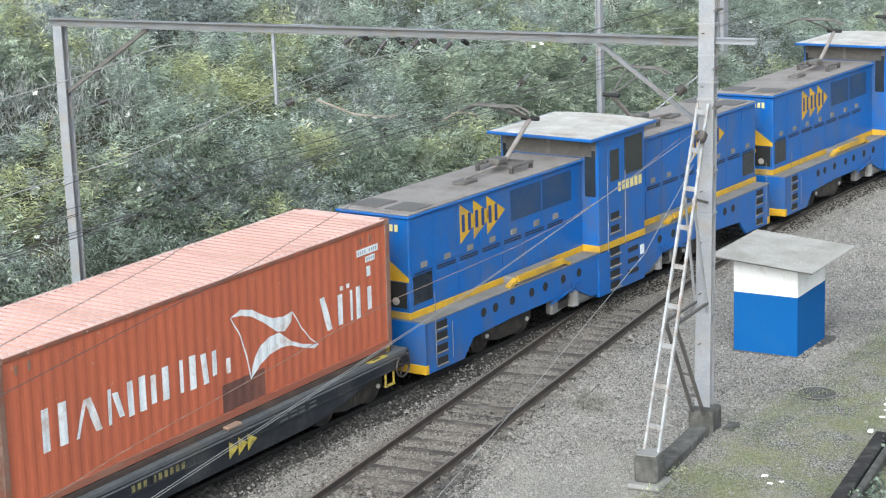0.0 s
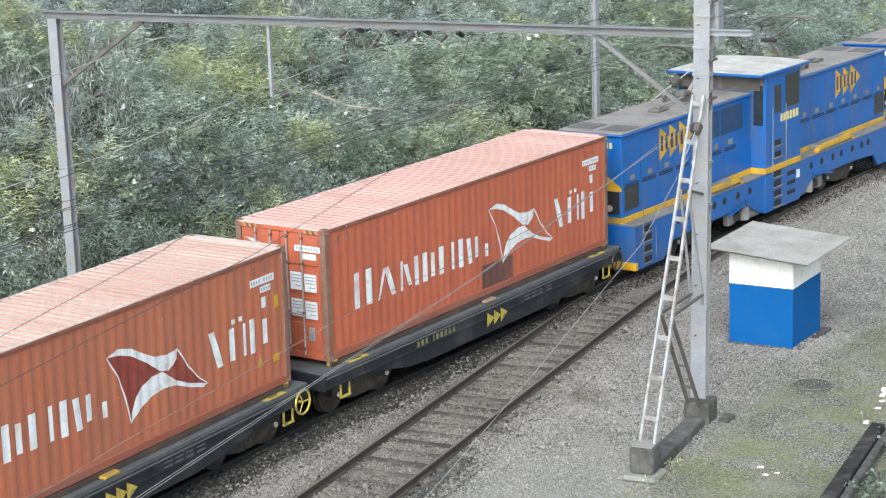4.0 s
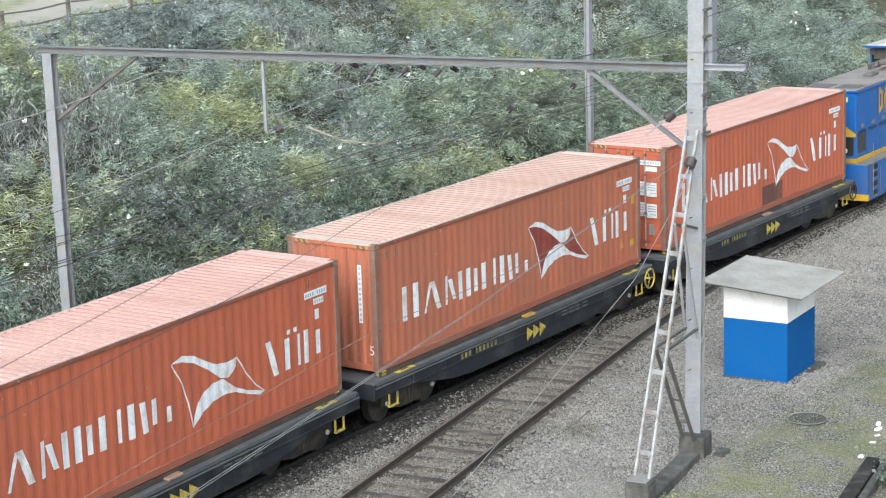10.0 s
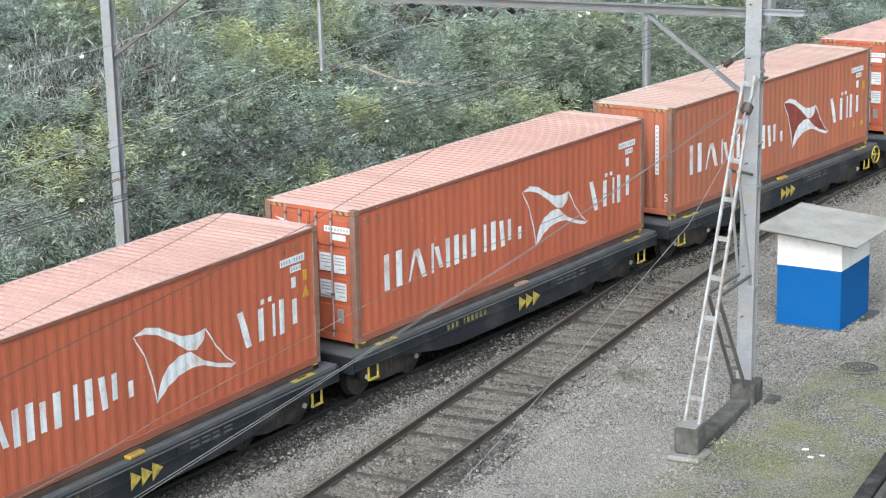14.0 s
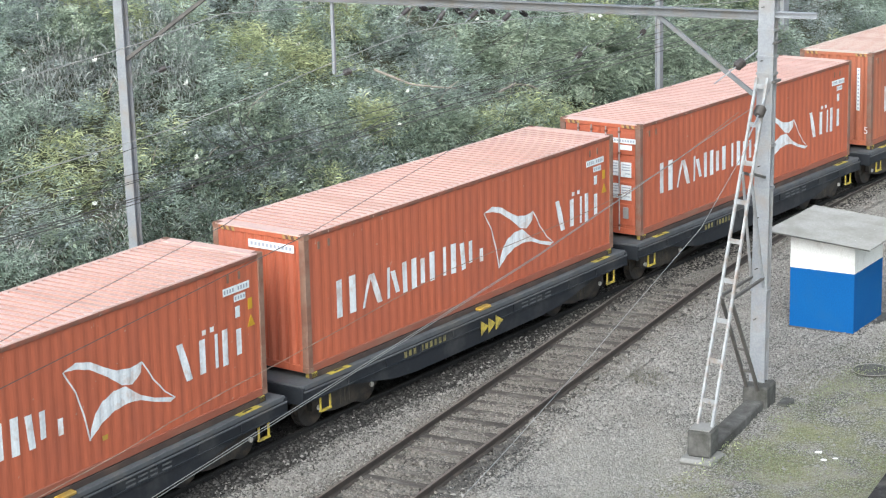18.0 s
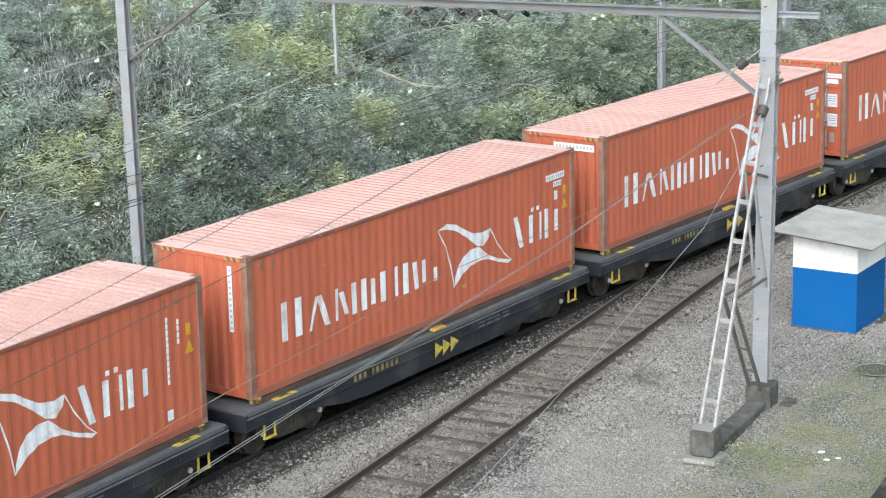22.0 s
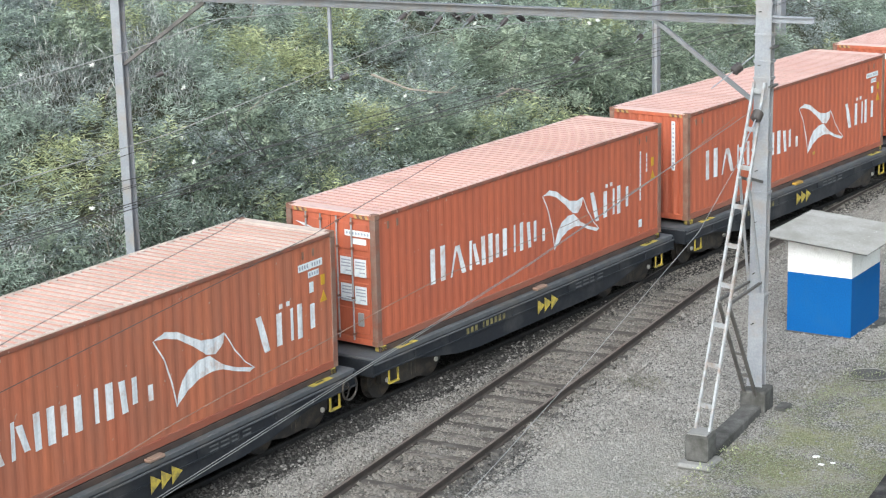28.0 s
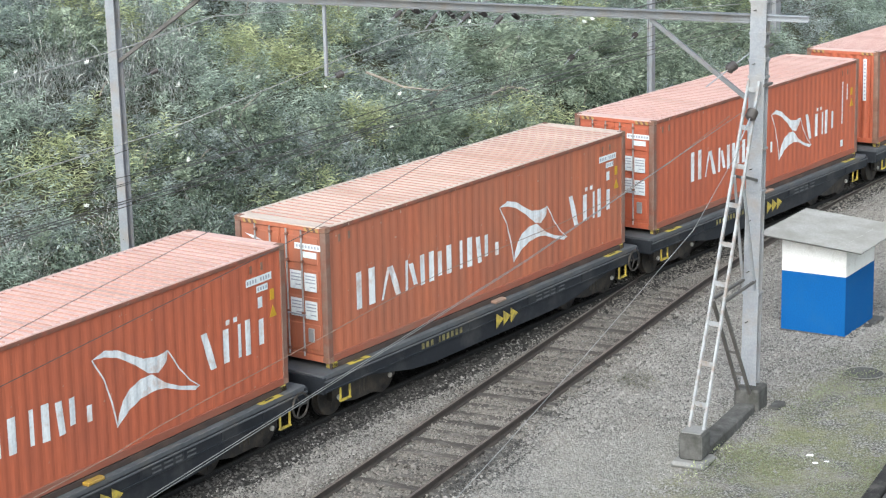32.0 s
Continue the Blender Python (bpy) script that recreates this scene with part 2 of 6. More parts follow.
M["alu"] = mat("pale_ladder_steel", (0.42, 0.43, 0.44), (0.30, 0.31, 0.32), 0.45, metal=0.1, scale=3, fine=30, bump=0.05, dirt=(0.24, 0.17, 0.12), dirt_amount=0.3, dirt_scale=4)
M["darksteel"] = mat("weathered_dark_steel", (0.09, 0.085, 0.08), (0.14, 0.13, 0.12), 0.65, scale=4, fine=30, bump=0.1)
M["porcelain"] = mat("brown_porcelain", (0.05, 0.045, 0.045), (0.075, 0.066, 0.064), 0.3, scale=4, fine=30, bump=0.0)
M["wire"] = mat("dull_wire", (0.09, 0.088, 0.085), (0.13, 0.128, 0.125), 0.6, metal=0.3, scale=2, fine=20, bump=0.0)
M["pale_line"] = mat("pale_line_wire", (0.42, 0.42, 0.41), (0.35, 0.35, 0.34), 0.5, metal=0.1, scale=2, fine=20, bump=0.0)
M["cable"] = mat("pale_guy_cable", (0.32, 0.32, 0.31), (0.25, 0.25, 0.245), 0.5, metal=0.2, scale=2, fine=20, bump=0.0)
M["rusty_wire"] = mat("rusty_guy_wire", (0.20, 0.14, 0.11), (0.28, 0.21, 0.17), 0.7, scale=6, fine=30, bump=0.0)
M["concrete"] = mat("weathered_concrete", (0.085, 0.083, 0.078), (0.155, 0.152, 0.144), 0.9, scale=4, fine=25, bump=0.3, dirt=(0.045, 0.044, 0.038), dirt_amount=0.55, dirt_scale=2.5)
M["kerb"] = mat("black_stained_concrete", (0.022, 0.021, 0.021), (0.045, 0.043, 0.041), 0.95, scale=2.5, fine=25, bump=0.4, spec=0.2, dirt=(0.11, 0.105, 0.095), dirt_amount=0.25, dirt_scale=2)
M["railtop"] = mat("worn_rail_head", (0.21, 0.185, 0.16), (0.15, 0.13, 0.115), 0.5, metal=0.3, scale=3, fine=20, bump=0.05)
M["rail"] = mat("rusty_rail", (0.042, 0.034, 0.029), (0.068, 0.054, 0.045), 0.8, scale=4, fine=30, bump=0.2)
# main rails: the shade under the train is put into their colour
M["oily_shaded_rail"] = mat("oily_shaded_rail", (0.015, 0.014, 0.013), (0.024, 0.022, 0.02), 0.75, scale=4, fine=30, bump=0.2)
M["sleeper"] = mat("old_timber_sleeper", (0.055, 0.048, 0.042), (0.09, 0.081, 0.072), 0.9, scale=3, fine=25, bump=0.5, stretch=(3, 0.6, 1), piece=0.4, dirt=(0.17, 0.16, 0.145), dirt_amount=0.3, dirt_scale=4)
# main sleepers: oil, and the train's shade painted in as near black
M["oily_shaded_sleeper"] = mat("oily_shaded_timber_sleeper", (0.015, 0.014, 0.013), (0.024, 0.022, 0.021), 0.8, scale=3, fine=25, bump=0.4, stretch=(3, 0.6, 1), piece=0.3)
M["hutblue"] = mat("blue_wall_paint", (0.008, 0.09, 0.29), (0.01, 0.10, 0.31), 0.9, scale=1.2, fine=30, bump=0.1, dirt=(0.015, 0.10, 0.285), dirt_amount=0.25, dirt_scale=2, spec=0.15)
M["hutwhite"] = mat("white_wall_paint", (0.78, 0.78, 0.77), (0.70, 0.70, 0.69), 0.9, scale=1.2, fine=30, bump=0.1, dirt=(0.5, 0.49, 0.46), dirt_amount=0.2, dirt_scale=2, spec=0.15)
M["cement"] = mat("fibre_cement_sheet", (0.235, 0.232, 0.225), (0.30, 0.297, 0.288), 0.9, scale=1.5, fine=22, bump=0.2, dirt=(0.20, 0.195, 0.18), dirt_amount=0.45, dirt_scale=1.2)
M["stone"] = mat("ballast_stone", (0.232, 0.222, 0.204), (0.298, 0.284, 0.262), 0.95, scale=0.6, fine=30, bump=0.1, island=0.27, spec=0.2)
M["stone_brown"] = mat("brown_ballast_stone", (0.165, 0.152, 0.135), (0.225, 0.208, 0.185), 0.95, scale=0.7, fine=30, bump=0.1, island=0.28, spec=0.2)
M["stone_mid"] = mat("grimy_ballast_stone", (0.075, 0.071, 0.066), (0.12, 0.114, 0.106), 0.95, scale=0.7, fine=30, bump=0.1, island=0.4, spec=0.2)
M["gravel"] = mat("pale_gravel", (0.22, 0.215, 0.205), (0.34, 0.332, 0.315), 0.95, scale=18, fine=45, bump=0.8, dirt=(0.13, 0.125, 0.11), dirt_amount=0.4, dirt_scale=9, spec=0.2)
# stones and bed by the main track: grime plus the train's painted shade
M["oily_shaded"] = mat("oily_shaded_stone", (0.024, 0.023, 0.022), (0.044, 0.042, 0.040), 0.9, scale=0.8, fine=30, bump=0.1, island=0.5, spec=0.3)
M["oily_shaded_bed"] = mat("oily_shaded_ballast_bed", (0.022, 0.021, 0.020), (0.045, 0.042, 0.039), 0.95, scale=9, fine=30, bump=0.9, dirt=(0.075, 0.07, 0.064), dirt_amount=0.3, dirt_scale=14, spec=0.2)
M["fence"] = mat("weathered_fence_timber", (0.145, 0.125, 0.108), (0.20, 0.18, 0.16), 0.9, scale=4, fine=30, bump=0.3)
M["weed"] = mat("withered_weed", (0.09, 0.085, 0.06), (0.15, 0.14, 0.10), 0.9, scale=4, fine=30, bump=0.0, island=0.3)
M["flower"] = mat("white_petal", (0.85, 0.85, 0.82), (0.75, 0.76, 0.70), 0.6, scale=8, fine=50, bump=0.0)
M["branch"] = mat("dead_pale_wood", (0.34, 0.30, 0.25), (0.26, 0.225, 0.19), 0.9, scale=4, fine=30, bump=0.2)
# darker first tones put some shade between leaf clumps into the colour
for key, c1, c2, thin in (("leaf_green", (0.088, 0.118, 0.092), (0.253, 0.310, 0.248), 0.3), ("leaf_grey", (0.248, 0.285, 0.275), (0.487, 0.540, 0.522), 0.35),
                          ("leaf_yellow", (0.334, 0.381, 0.206), (0.546, 0.572, 0.345), 0.4), ("leaf_dark", (0.080, 0.108, 0.082), (0.234, 0.285, 0.226), 0.3),
                          ("leaf_dry", (0.382, 0.380, 0.363), (0.516, 0.505, 0.473), 0.3), ("grass", (0.181, 0.220, 0.110), (0.272, 0.300, 0.176), 0.3),
                          ("leaf_olive", (0.326, 0.330, 0.297), (0.476, 0.466, 0.420), 0.4), ("leaf_fern", (0.258, 0.319, 0.261), (0.487, 0.567, 0.480), 0.4),
                          ("leaf_reed", (0.277, 0.295, 0.275), (0.449, 0.470, 0.451), 0.35), ("leaf_lush", (0.181, 0.225, 0.165), (0.392, 0.450, 0.341), 0.35)):
    M[key] = mat(key, c1, c2, 0.7, scale=1.1, fine=3, bump=0.0, island=0.5, spec=0.25)
    nodes, links = M[key].node_tree.nodes, M[key].node_tree.links
    body = nodes["Principled BSDF"]
    through_leaf, blend = nodes.new("ShaderNodeBsdfTranslucent"), nodes.new("ShaderNodeMixShader")
    blend.inputs[0].default_value = thin
    links.new(body.inputs["Base Color"].links[0].from_socket, through_leaf.inputs["Color"])
    links.new(body.outputs[0], blend.inputs[1])
    links.new(through_leaf.outputs[0], blend.inputs[2])
    links.new(blend.outputs[0], nodes["Material Output"].inputs["Surface"])


def ground_mat():
    """Gravel and bare soil with patches of moss and grass; dark soil under the bank's growth; a field on top."""
    m = bpy.data.materials.new("yard_ground")
    m.use_nodes = True
    n, l = m.node_tree.nodes, m.node_tree.links
    bsdf = n["Principled BSDF"]
    co = n.new("ShaderNodeTexCoord")
    sep = n.new("ShaderNodeSeparateXYZ")
    l.new(co.outputs["Object"], sep.inputs[0])

    def tex(s, d=5.0, r=0.6):
        t = n.new("ShaderNodeTexNoise")
        t.inputs["Scale"].default_value, t.inputs["Detail"].default_value, t.inputs["Roughness"].default_value = s, d, r
        l.new(co.outputs["Object"], t.inputs["Vector"])
        return t.outputs[0]

    def rng(src, a, b):
        r = n.new("ShaderNodeMapRange")
        r.inputs["From Min"].default_value, r.inputs["From Max"].default_value = a, b
        l.new(src, r.inputs["Value"])
        return r.outputs[0]

    def op(kind, a, b):
        x = n.new("ShaderNodeMath")
        x.operation = kind
        for sock, v in zip(x.inputs, (a, b)):
            if isinstance(v, (int, float)):
                sock.default_value = v
            else:
                l.new(v, sock)
        return x.outputs[0]

    def mixc(fac, a, b):
        x = n.new("ShaderNodeMix")
        x.data_type = "RGBA"
        for sock, v in ((x.inputs[0], fac), (x.inputs[6], a), (x.inputs[7], b)):
            if isinstance(v, tuple):
                sock.default_value = (*v, 1)
            else:
                l.new(v, sock)
        return x.outputs[2]

    v = n.new("ShaderNodeTexVoronoi")
    v.inputs["Scale"].default_value = 24
    l.new(co.outputs["Object"], v.inputs["Vector"])
    tone = n.new("ShaderNodeSeparateColor")
    l.new(v.outputs["Color"], tone.inputs[0])
    pebbles = mixc(tone.outputs[0], (0.155, 0.149, 0.138), (0.45, 0.434, 0.407))
    pebbles = mixc(op("MULTIPLY", rng(v.outputs["Distance"], 0.42, 0.62), 0.8), pebbles, (0.06, 0.056, 0.05))
    soil = mixc(rng(tex(13, 6), 0.38, 0.62), (0.22, 0.202, 0.175), (0.39, 0.365, 0.325))
    col = mixc(op("MULTIPLY", rng(tex(0.8, 6), 0.50, 0.64), 0.75), pebbles, soil)
    col = mixc(op("MULTIPLY", rng(tex(0.45, 7, 0.7), 0.55, 0.72), 0.55), col, (0.10, 0.094, 0.085))
    # grass grows away from the tracks, on the yard's side
    side = rng(sep.outputs[1], -7.2, -9.6)
    patch = rng(tex(0.9, 7, 0.7), 0.39, 0.62)
    col = mixc(op("MULTIPLY", op("MULTIPLY", side, patch), 0.9), col, mixc(rng(tex(14, 4), 0.35, 0.65), (0.15, 0.165, 0.075), (0.29, 0.285, 0.175)))
    # dark band along the main track: oil stain and train shade in one colour
    oil_and_shade = op("MULTIPLY", rng(sep.outputs[1], -1.8, -1.0), rng(sep.outputs[1], 3.2, 2.0))
    col = mixc(op("MULTIPLY", oil_and_shade, op("MULTIPLY", rng(tex(1.6, 5), 0.25, 0.5), rng(sep.outputs[0], 46.0, 38.0))), col, (0.026, 0.025, 0.024))
    soil_x, soil_y = op("DIVIDE", op("SUBTRACT", sep.outputs[0], 31.4), 2.6), op("DIVIDE", op("SUBTRACT", sep.outputs[1], -7.4), 1.5)
    dust = op("ADD", op("MULTIPLY", soil_x, soil_x), op("MULTIPLY", soil_y, soil_y))
    dust = op("ADD", dust, op("MULTIPLY", tex(1.7, 6, 0.65), -1.6))
    col = mixc(op("MULTIPLY", rng(dust, 0.35, -0.35), 0.6), col, mixc(rng(tex(9, 6, 0.7), 0.35, 0.65), (0.21, 0.205, 0.18), (0.40, 0.385, 0.355)))
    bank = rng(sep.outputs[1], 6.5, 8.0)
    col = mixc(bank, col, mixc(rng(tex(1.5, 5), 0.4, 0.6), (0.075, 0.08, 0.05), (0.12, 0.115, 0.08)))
    field = rng(sep.outputs[1], 20.5, 21.5)
    col = mixc(field, col, mixc(rng(tex(0.25, 5), 0.42, 0.58), (0.22, 0.26, 0.10), (0.42, 0.40, 0.35)))
    l.new(col, bsdf.inputs["Base Color"])
    bsdf.inputs["Roughness"].default_value = 0.95
    bsdf.inputs["Specular IOR Level"].default_value = 0.2
    b = n.new("ShaderNodeBump")
    b.inputs["Strength"].default_value, b.inputs["Distance"].default_value = 0.9, 0.04
    l.new(v.outputs["Distance"], b.inputs["Height"])
    l.new(b.outputs[0], bsdf.inputs["Normal"])
    return m


M["ground"] = ground_mat()


# ---- building helpers ----
class Geo:
    """Collects the faces of one mesh."""

    def __init__(self):
        self.v, self.f = [], []

    def add(self, verts, faces):
        k = len(self.v)
        self.v += [tuple(p) for p in verts]
        self.f += [tuple(i + k for i in f) for f in faces]
        return self

    def box(self, x0, x1, y0, y1, z0, z1, c=0.0):
        if x1 < x0: x0, x1 = x1, x0
        if y1 < y0: y0, y1 = y1, y0
        if z1 < z0: z0, z1 = z1, z0
        c = min(c, (x1 - x0) * 0.45, (y1 - y0) * 0.45, (z1 - z0) * 0.45)
        if c <= 0:
            v = [(x, y, z) for x in (x0, x1) for y in (y0, y1) for z in (z0, z1)]
            return self.add(v, [(0, 1, 3, 2), (4, 6, 7, 5), (0, 4, 5, 1), (2, 3, 7, 6), (0, 2, 6, 4), (1, 5, 7, 3)])
        v, idx = [], {}
        for i, x in enumerate((x0, x1)):
            for j, y in enumerate((y0, y1)):
                for k, z in enumerate((z0, z1)):
                    sx, sy, sz = (c, -c)[i], (c, -c)[j], (c, -c)[k]
                    for a, p in enumerate(((x, y + sy, z + sz), (x + sx, y, z + sz), (x + sx, y + sy, z))):
                        idx[i, j, k, a] = len(v)
                        v.append(p)
        f = []
        for i in (0, 1):
            q = [idx[i, 0, 0, 0], idx[i, 0, 1, 0], idx[i, 1, 1, 0], idx[i, 1, 0, 0]]
            f.append(q if i == 0 else q[::-1])
            q = [idx[0, i, 0, 1], idx[1, i, 0, 1], idx[1, i, 1, 1], idx[0, i, 1, 1]]
            f.append(q if i == 0 else q[::-1])
            q = [idx[0, 0, i, 2], idx[0, 1, i, 2], idx[1, 1, i, 2], idx[1, 0, i, 2]]
            f.append(q if i == 0 else q[::-1])
        for a in (0, 1):
            for b in (0, 1):
                flip = (a + b) % 2
                q = [idx[0, a, b, 1], idx[1, a, b, 1], idx[1, a, b, 2], idx[0, a, b, 2]]
                f.append(q[::-1] if flip == 0 else q)
                q = [idx[a, 0, b, 0], idx[a, 1, b, 0], idx[a, 1, b, 2], idx[a, 0, b, 2]]
                f.append(q if flip == 0 else q[::-1])
                q = [idx[a, b, 0, 0], idx[a, b, 1, 0], idx[a, b, 1, 1], idx[a, b, 0, 1]]
                f.append(q[::-1] if flip == 0 else q)
        for i in (0, 1):
            for j in (0, 1):
                for k in (0, 1):
                    q = [idx[i, j, k, 0], idx[i, j, k, 1], idx[i, j, k, 2]]
                    f.append(q if (i + j + k) % 2 == 0 else q[::-1])
        return self.add(v, f)

    def rod(self, a, b, r, n=6, r2=None):
        a, b = Vector(a), Vector(b)
        d = (b - a).normalized()
        u = d.orthogonal().normalized()
        w = d.cross(u)
        r2 = r if r2 is None else r2
        v = [a + (u * math.cos(i * math.tau / n) + w * math.sin(i * math.tau / n)) * r for i in range(n)]
        v += [b + (u * math.cos(i * math.tau / n) + w * math.sin(i * math.tau / n)) * r2 for i in range(n)]
        f = [(i, (i + 1) % n, n + (i + 1) % n, n + i) for i in range(n)] + [tuple(range(n))[::-1], tuple(range(n, 2 * n))]
        return self.add(v, f)

    def bar(self, a, b, w, h, up=(0, 0, 1)):
        """A square bar from a to b, w wide and h high."""
        a, b = Vector(a), Vector(b)
        d = (b - a).normalized()
        s = d.cross(Vector(up)).normalized() * (w / 2)
        t = s.normalized().cross(d) * (h / 2)
        v = [p + x * s + y * t for p in (a, b) for x, y in ((-1, -1), (1, -1), (1, 1), (-1, 1))]
        return self.add(v, [(0, 3, 2, 1), (4, 5, 6, 7), (0, 1, 5, 4), (1, 2, 6, 5), (2, 3, 7, 6), (3, 0, 4, 7)])

    def slab(self, poly, y0, y1):
        """A plate in the xz plane between y0 and y1; poly is a list of (x, z), counter-clockwise seen from -y."""
        n = len(poly)
        v = [(x, y0, z) for x, z in poly] + [(x, y1, z) for x, z in poly]
        f = [tuple(range(n)), tuple(range(n, 2 * n))[::-1]] + [(i, n + i, n + (i + 1) % n, (i + 1) % n) for i in range(n)]
        return self.add(v, f)

    def tube(self, pts, r, n=5):
        pts = [Vector(q) for q in pts]
        v = []
        for i, q in enumerate(pts):
            d = (pts[min(i + 1, len(pts) - 1)] - pts[max(i - 1, 0)]).normalized()
            u = d.cross(Vector((0.31, 0.17, 0.93))).normalized()
            w = d.cross(u)
            v += [q + (u * math.cos(k * math.tau / n) + w * math.sin(k * math.tau / n)) * r for k in range(n)]
        f = [(a * n + k, a * n + (k + 1) % n, (a + 1) * n + (k + 1) % n, (a + 1) * n + k) for a in range(len(pts) - 1) for k in range(n)]
        return self.add(v, f + [tuple(range(n))[::-1], tuple(range(len(v) - n, len(v)))])

    def sweep(self, profile, a, b, up):
        """A closed profile of (side, up) drawn from a to b."""
        a, b, up = Vector(a), Vector(b), Vector(up)
        s = (b - a).normalized().cross(up).normalized()
        n = len(profile)
        v = [q + s * x + up * y for q in (a, b) for x, y in profile]
        return self.add(v, [(i, (i + 1) % n, n + (i + 1) % n, n + i) for i in range(n)] + [tuple(range(n))[::-1], tuple(range(n, 2 * n))])

    def mesh(self, name):
        me = bpy.data.meshes.new(name)
        me.from_pydata(self.v, [], self.f)
        me.update()
        return me


def part(name, geo, material, parent=None, label="", at=None):
    """One mesh object under a thing or part."""
    me = geo.mesh(name) if isinstance(geo, Geo) else geo
    if material is not None and not me.materials:
        me.materials.append(M[material])
    ob = new(name, me)
    if parent is not None:
        ob.parent = parent
    if at is not None:
        ob.matrix_basis = at
    if label:
        tagged(ob, label)
    return ob


def thing(name, label, category, group="", kind="", at=None):
    ob = new(name)
    ob.empty_display_size = 0.2
    if at is not None:
        ob.matrix_basis = at
    return tagged(ob, label, category, group, kind)


def fast_mesh(name, co, quads, material):
    """A mesh from arrays of vertices and of quads or triangles."""
    me = bpy.data.meshes.new(name)
    k = quads.shape[1]
    me.vertices.add(len(co))
    me.vertices.foreach_set("co", co.astype(np.float32).ravel())
    me.loops.add(quads.size)
    me.loops.foreach_set("vertex_index", quads.astype(np.int32).ravel())
    me.polygons.add(len(quads))
    me.polygons.foreach_set("loop_start", np.arange(0, quads.size, k, dtype=np.int32))
    me.polygons.foreach_set("loop_total", np.full(len(quads), k, dtype=np.int32))
    me.update(calc_edges=True)
    me.materials.append(M[material])
    return me


# ---- the ground ----
def build_ground():
    near_x = np.arange(8, 100.01, 0.5)
    far_l, far_r = -np.geomspace(2, 1500, 16)[::-1] + 8, np.geomspace(4, 2500, 16) + 100
    xs = np.concatenate([far_l, near_x, far_r])
    ys = np.concatenate([-np.geomspace(2, 1500, 14)[::-1] - 18, np.arange(-18, 40.01, 0.5), np.geomspace(4, 2000, 14) + 40])
    gx, gy = np.meshgrid(xs, ys, indexing="ij")
    gz = ground_z(gx, gy)
    co = np.stack([gx, gy, gz], -1).reshape(-1, 3)
    a = np.arange(len(xs) * len(ys)).reshape(len(xs), len(ys))
    quads = np.stack([a[:-1, :-1], a[1:, :-1], a[1:, 1:], a[:-1, 1:]], -1).reshape(-1, 4)
    me = fast_mesh("ground", co, quads, "ground")
    me.polygons.foreach_set("use_smooth", np.ones(len(quads), dtype=bool))
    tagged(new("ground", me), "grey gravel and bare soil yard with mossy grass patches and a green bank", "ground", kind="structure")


build_ground()


# ---- the two tracks ----
RAIL = [(-0.075, -0.17), (0.075, -0.17), (0.075, -0.155), (0.012, -0.13), (0.012, -0.045), (0.036, -0.03), (0.036, -0.004),
        (0.028, 0.0), (-0.028, 0.0), (-0.036, -0.004), (-0.036, -0.03), (-0.012, -0.045), (-0.012, -0.13), (-0.075, -0.155)]


def rail(points, parent, side="rail", head="railtop"):
    """A rail swept along plan points."""
    g, top = Geo(), Geo()
    n = len(RAIL)
    rings = []
    for i, (x, y) in enumerate(points):
        x0, y0 = points[max(i - 1, 0)]
        x1, y1 = points[min(i + 1, len(points) - 1)]
        h = math.atan2(y1 - y0, x1 - x0)
        rings.append([(x - math.sin(h) * a, y + math.cos(h) * a, z) for a, z in RAIL])
    for p, q in zip(rings, rings[1:]):
        g.add(p + q, [(i, (i + 1) % n, n + (i + 1) % n, n + i) for i in range(n) if i != 7])
        top.add([p[7], p[8], q[7], q[8]], [(0, 1, 3, 2)])
    r = part("rail", g, side, parent)
    part("rail_head", top, head, r)


def normal_off(x, y, h, d):
    return x - math.sin(h) * d, y + math.cos(h) * d


main_track = thing("main_track", "railway track with rusty rails on timber sleepers in grey ballast", "railway track", kind="structure")
for d in (-0.835, 0.835):
    rail([normal_off(*line(s), d) for s in np.arange(-60, 170, 2.0)], main_track, "oily_shaded_rail", "oily_shaded_rail")
siding = thing("siding_track", "rusty siding track on old timber sleepers joining the main line", "railway track", kind="structure")
xs_side = np.arange(-10, 62.01, 1.5)
rail([(x, siding_y(x)) for x in xs_side], siding)
far_pts = []
for x in xs_side:
    h = math.atan((siding_y(x + 0.1) - siding_y(x - 0.1)) / 0.2)
    far_pts.append(normal_off(x, siding_y(x), h, 1.67))
rail([p for p in far_pts if p[0] < 56], siding)

rng = random.Random(4)
sleeper_mesh = Geo().box(-0.12, 0.12, -1.08, 1.12, -0.32, -0.165, 0.015).mesh("sleeper")
for i in range(90):
    x = 14 + i * 0.62
    if x > 44:
        break
    h = math.atan((siding_y(x + 0.1) - siding_y(x - 0.1)) / 0.2)
    cx, cy = normal_off(x, siding_y(x), h, 0.835)
    part("sleeper", sleeper_mesh, "sleeper", siding,
         at=Matrix.Translation((cx, cy, rng.uniform(-0.015, 0.02))) @ Matrix.Rotation(h + rng.uniform(-0.04, 0.04), 4, "Z"))
main_sleeper_mesh = Geo().box(-0.12, 0.12, -1.35, 1.35, -0.32, -0.165, 0.015).mesh("sleeper")
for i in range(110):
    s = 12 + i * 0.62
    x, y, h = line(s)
    part("sleeper", main_sleeper_mesh, "oily_shaded_sleeper", main_track,
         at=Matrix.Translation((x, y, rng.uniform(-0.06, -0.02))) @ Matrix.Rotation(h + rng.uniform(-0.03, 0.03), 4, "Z"))


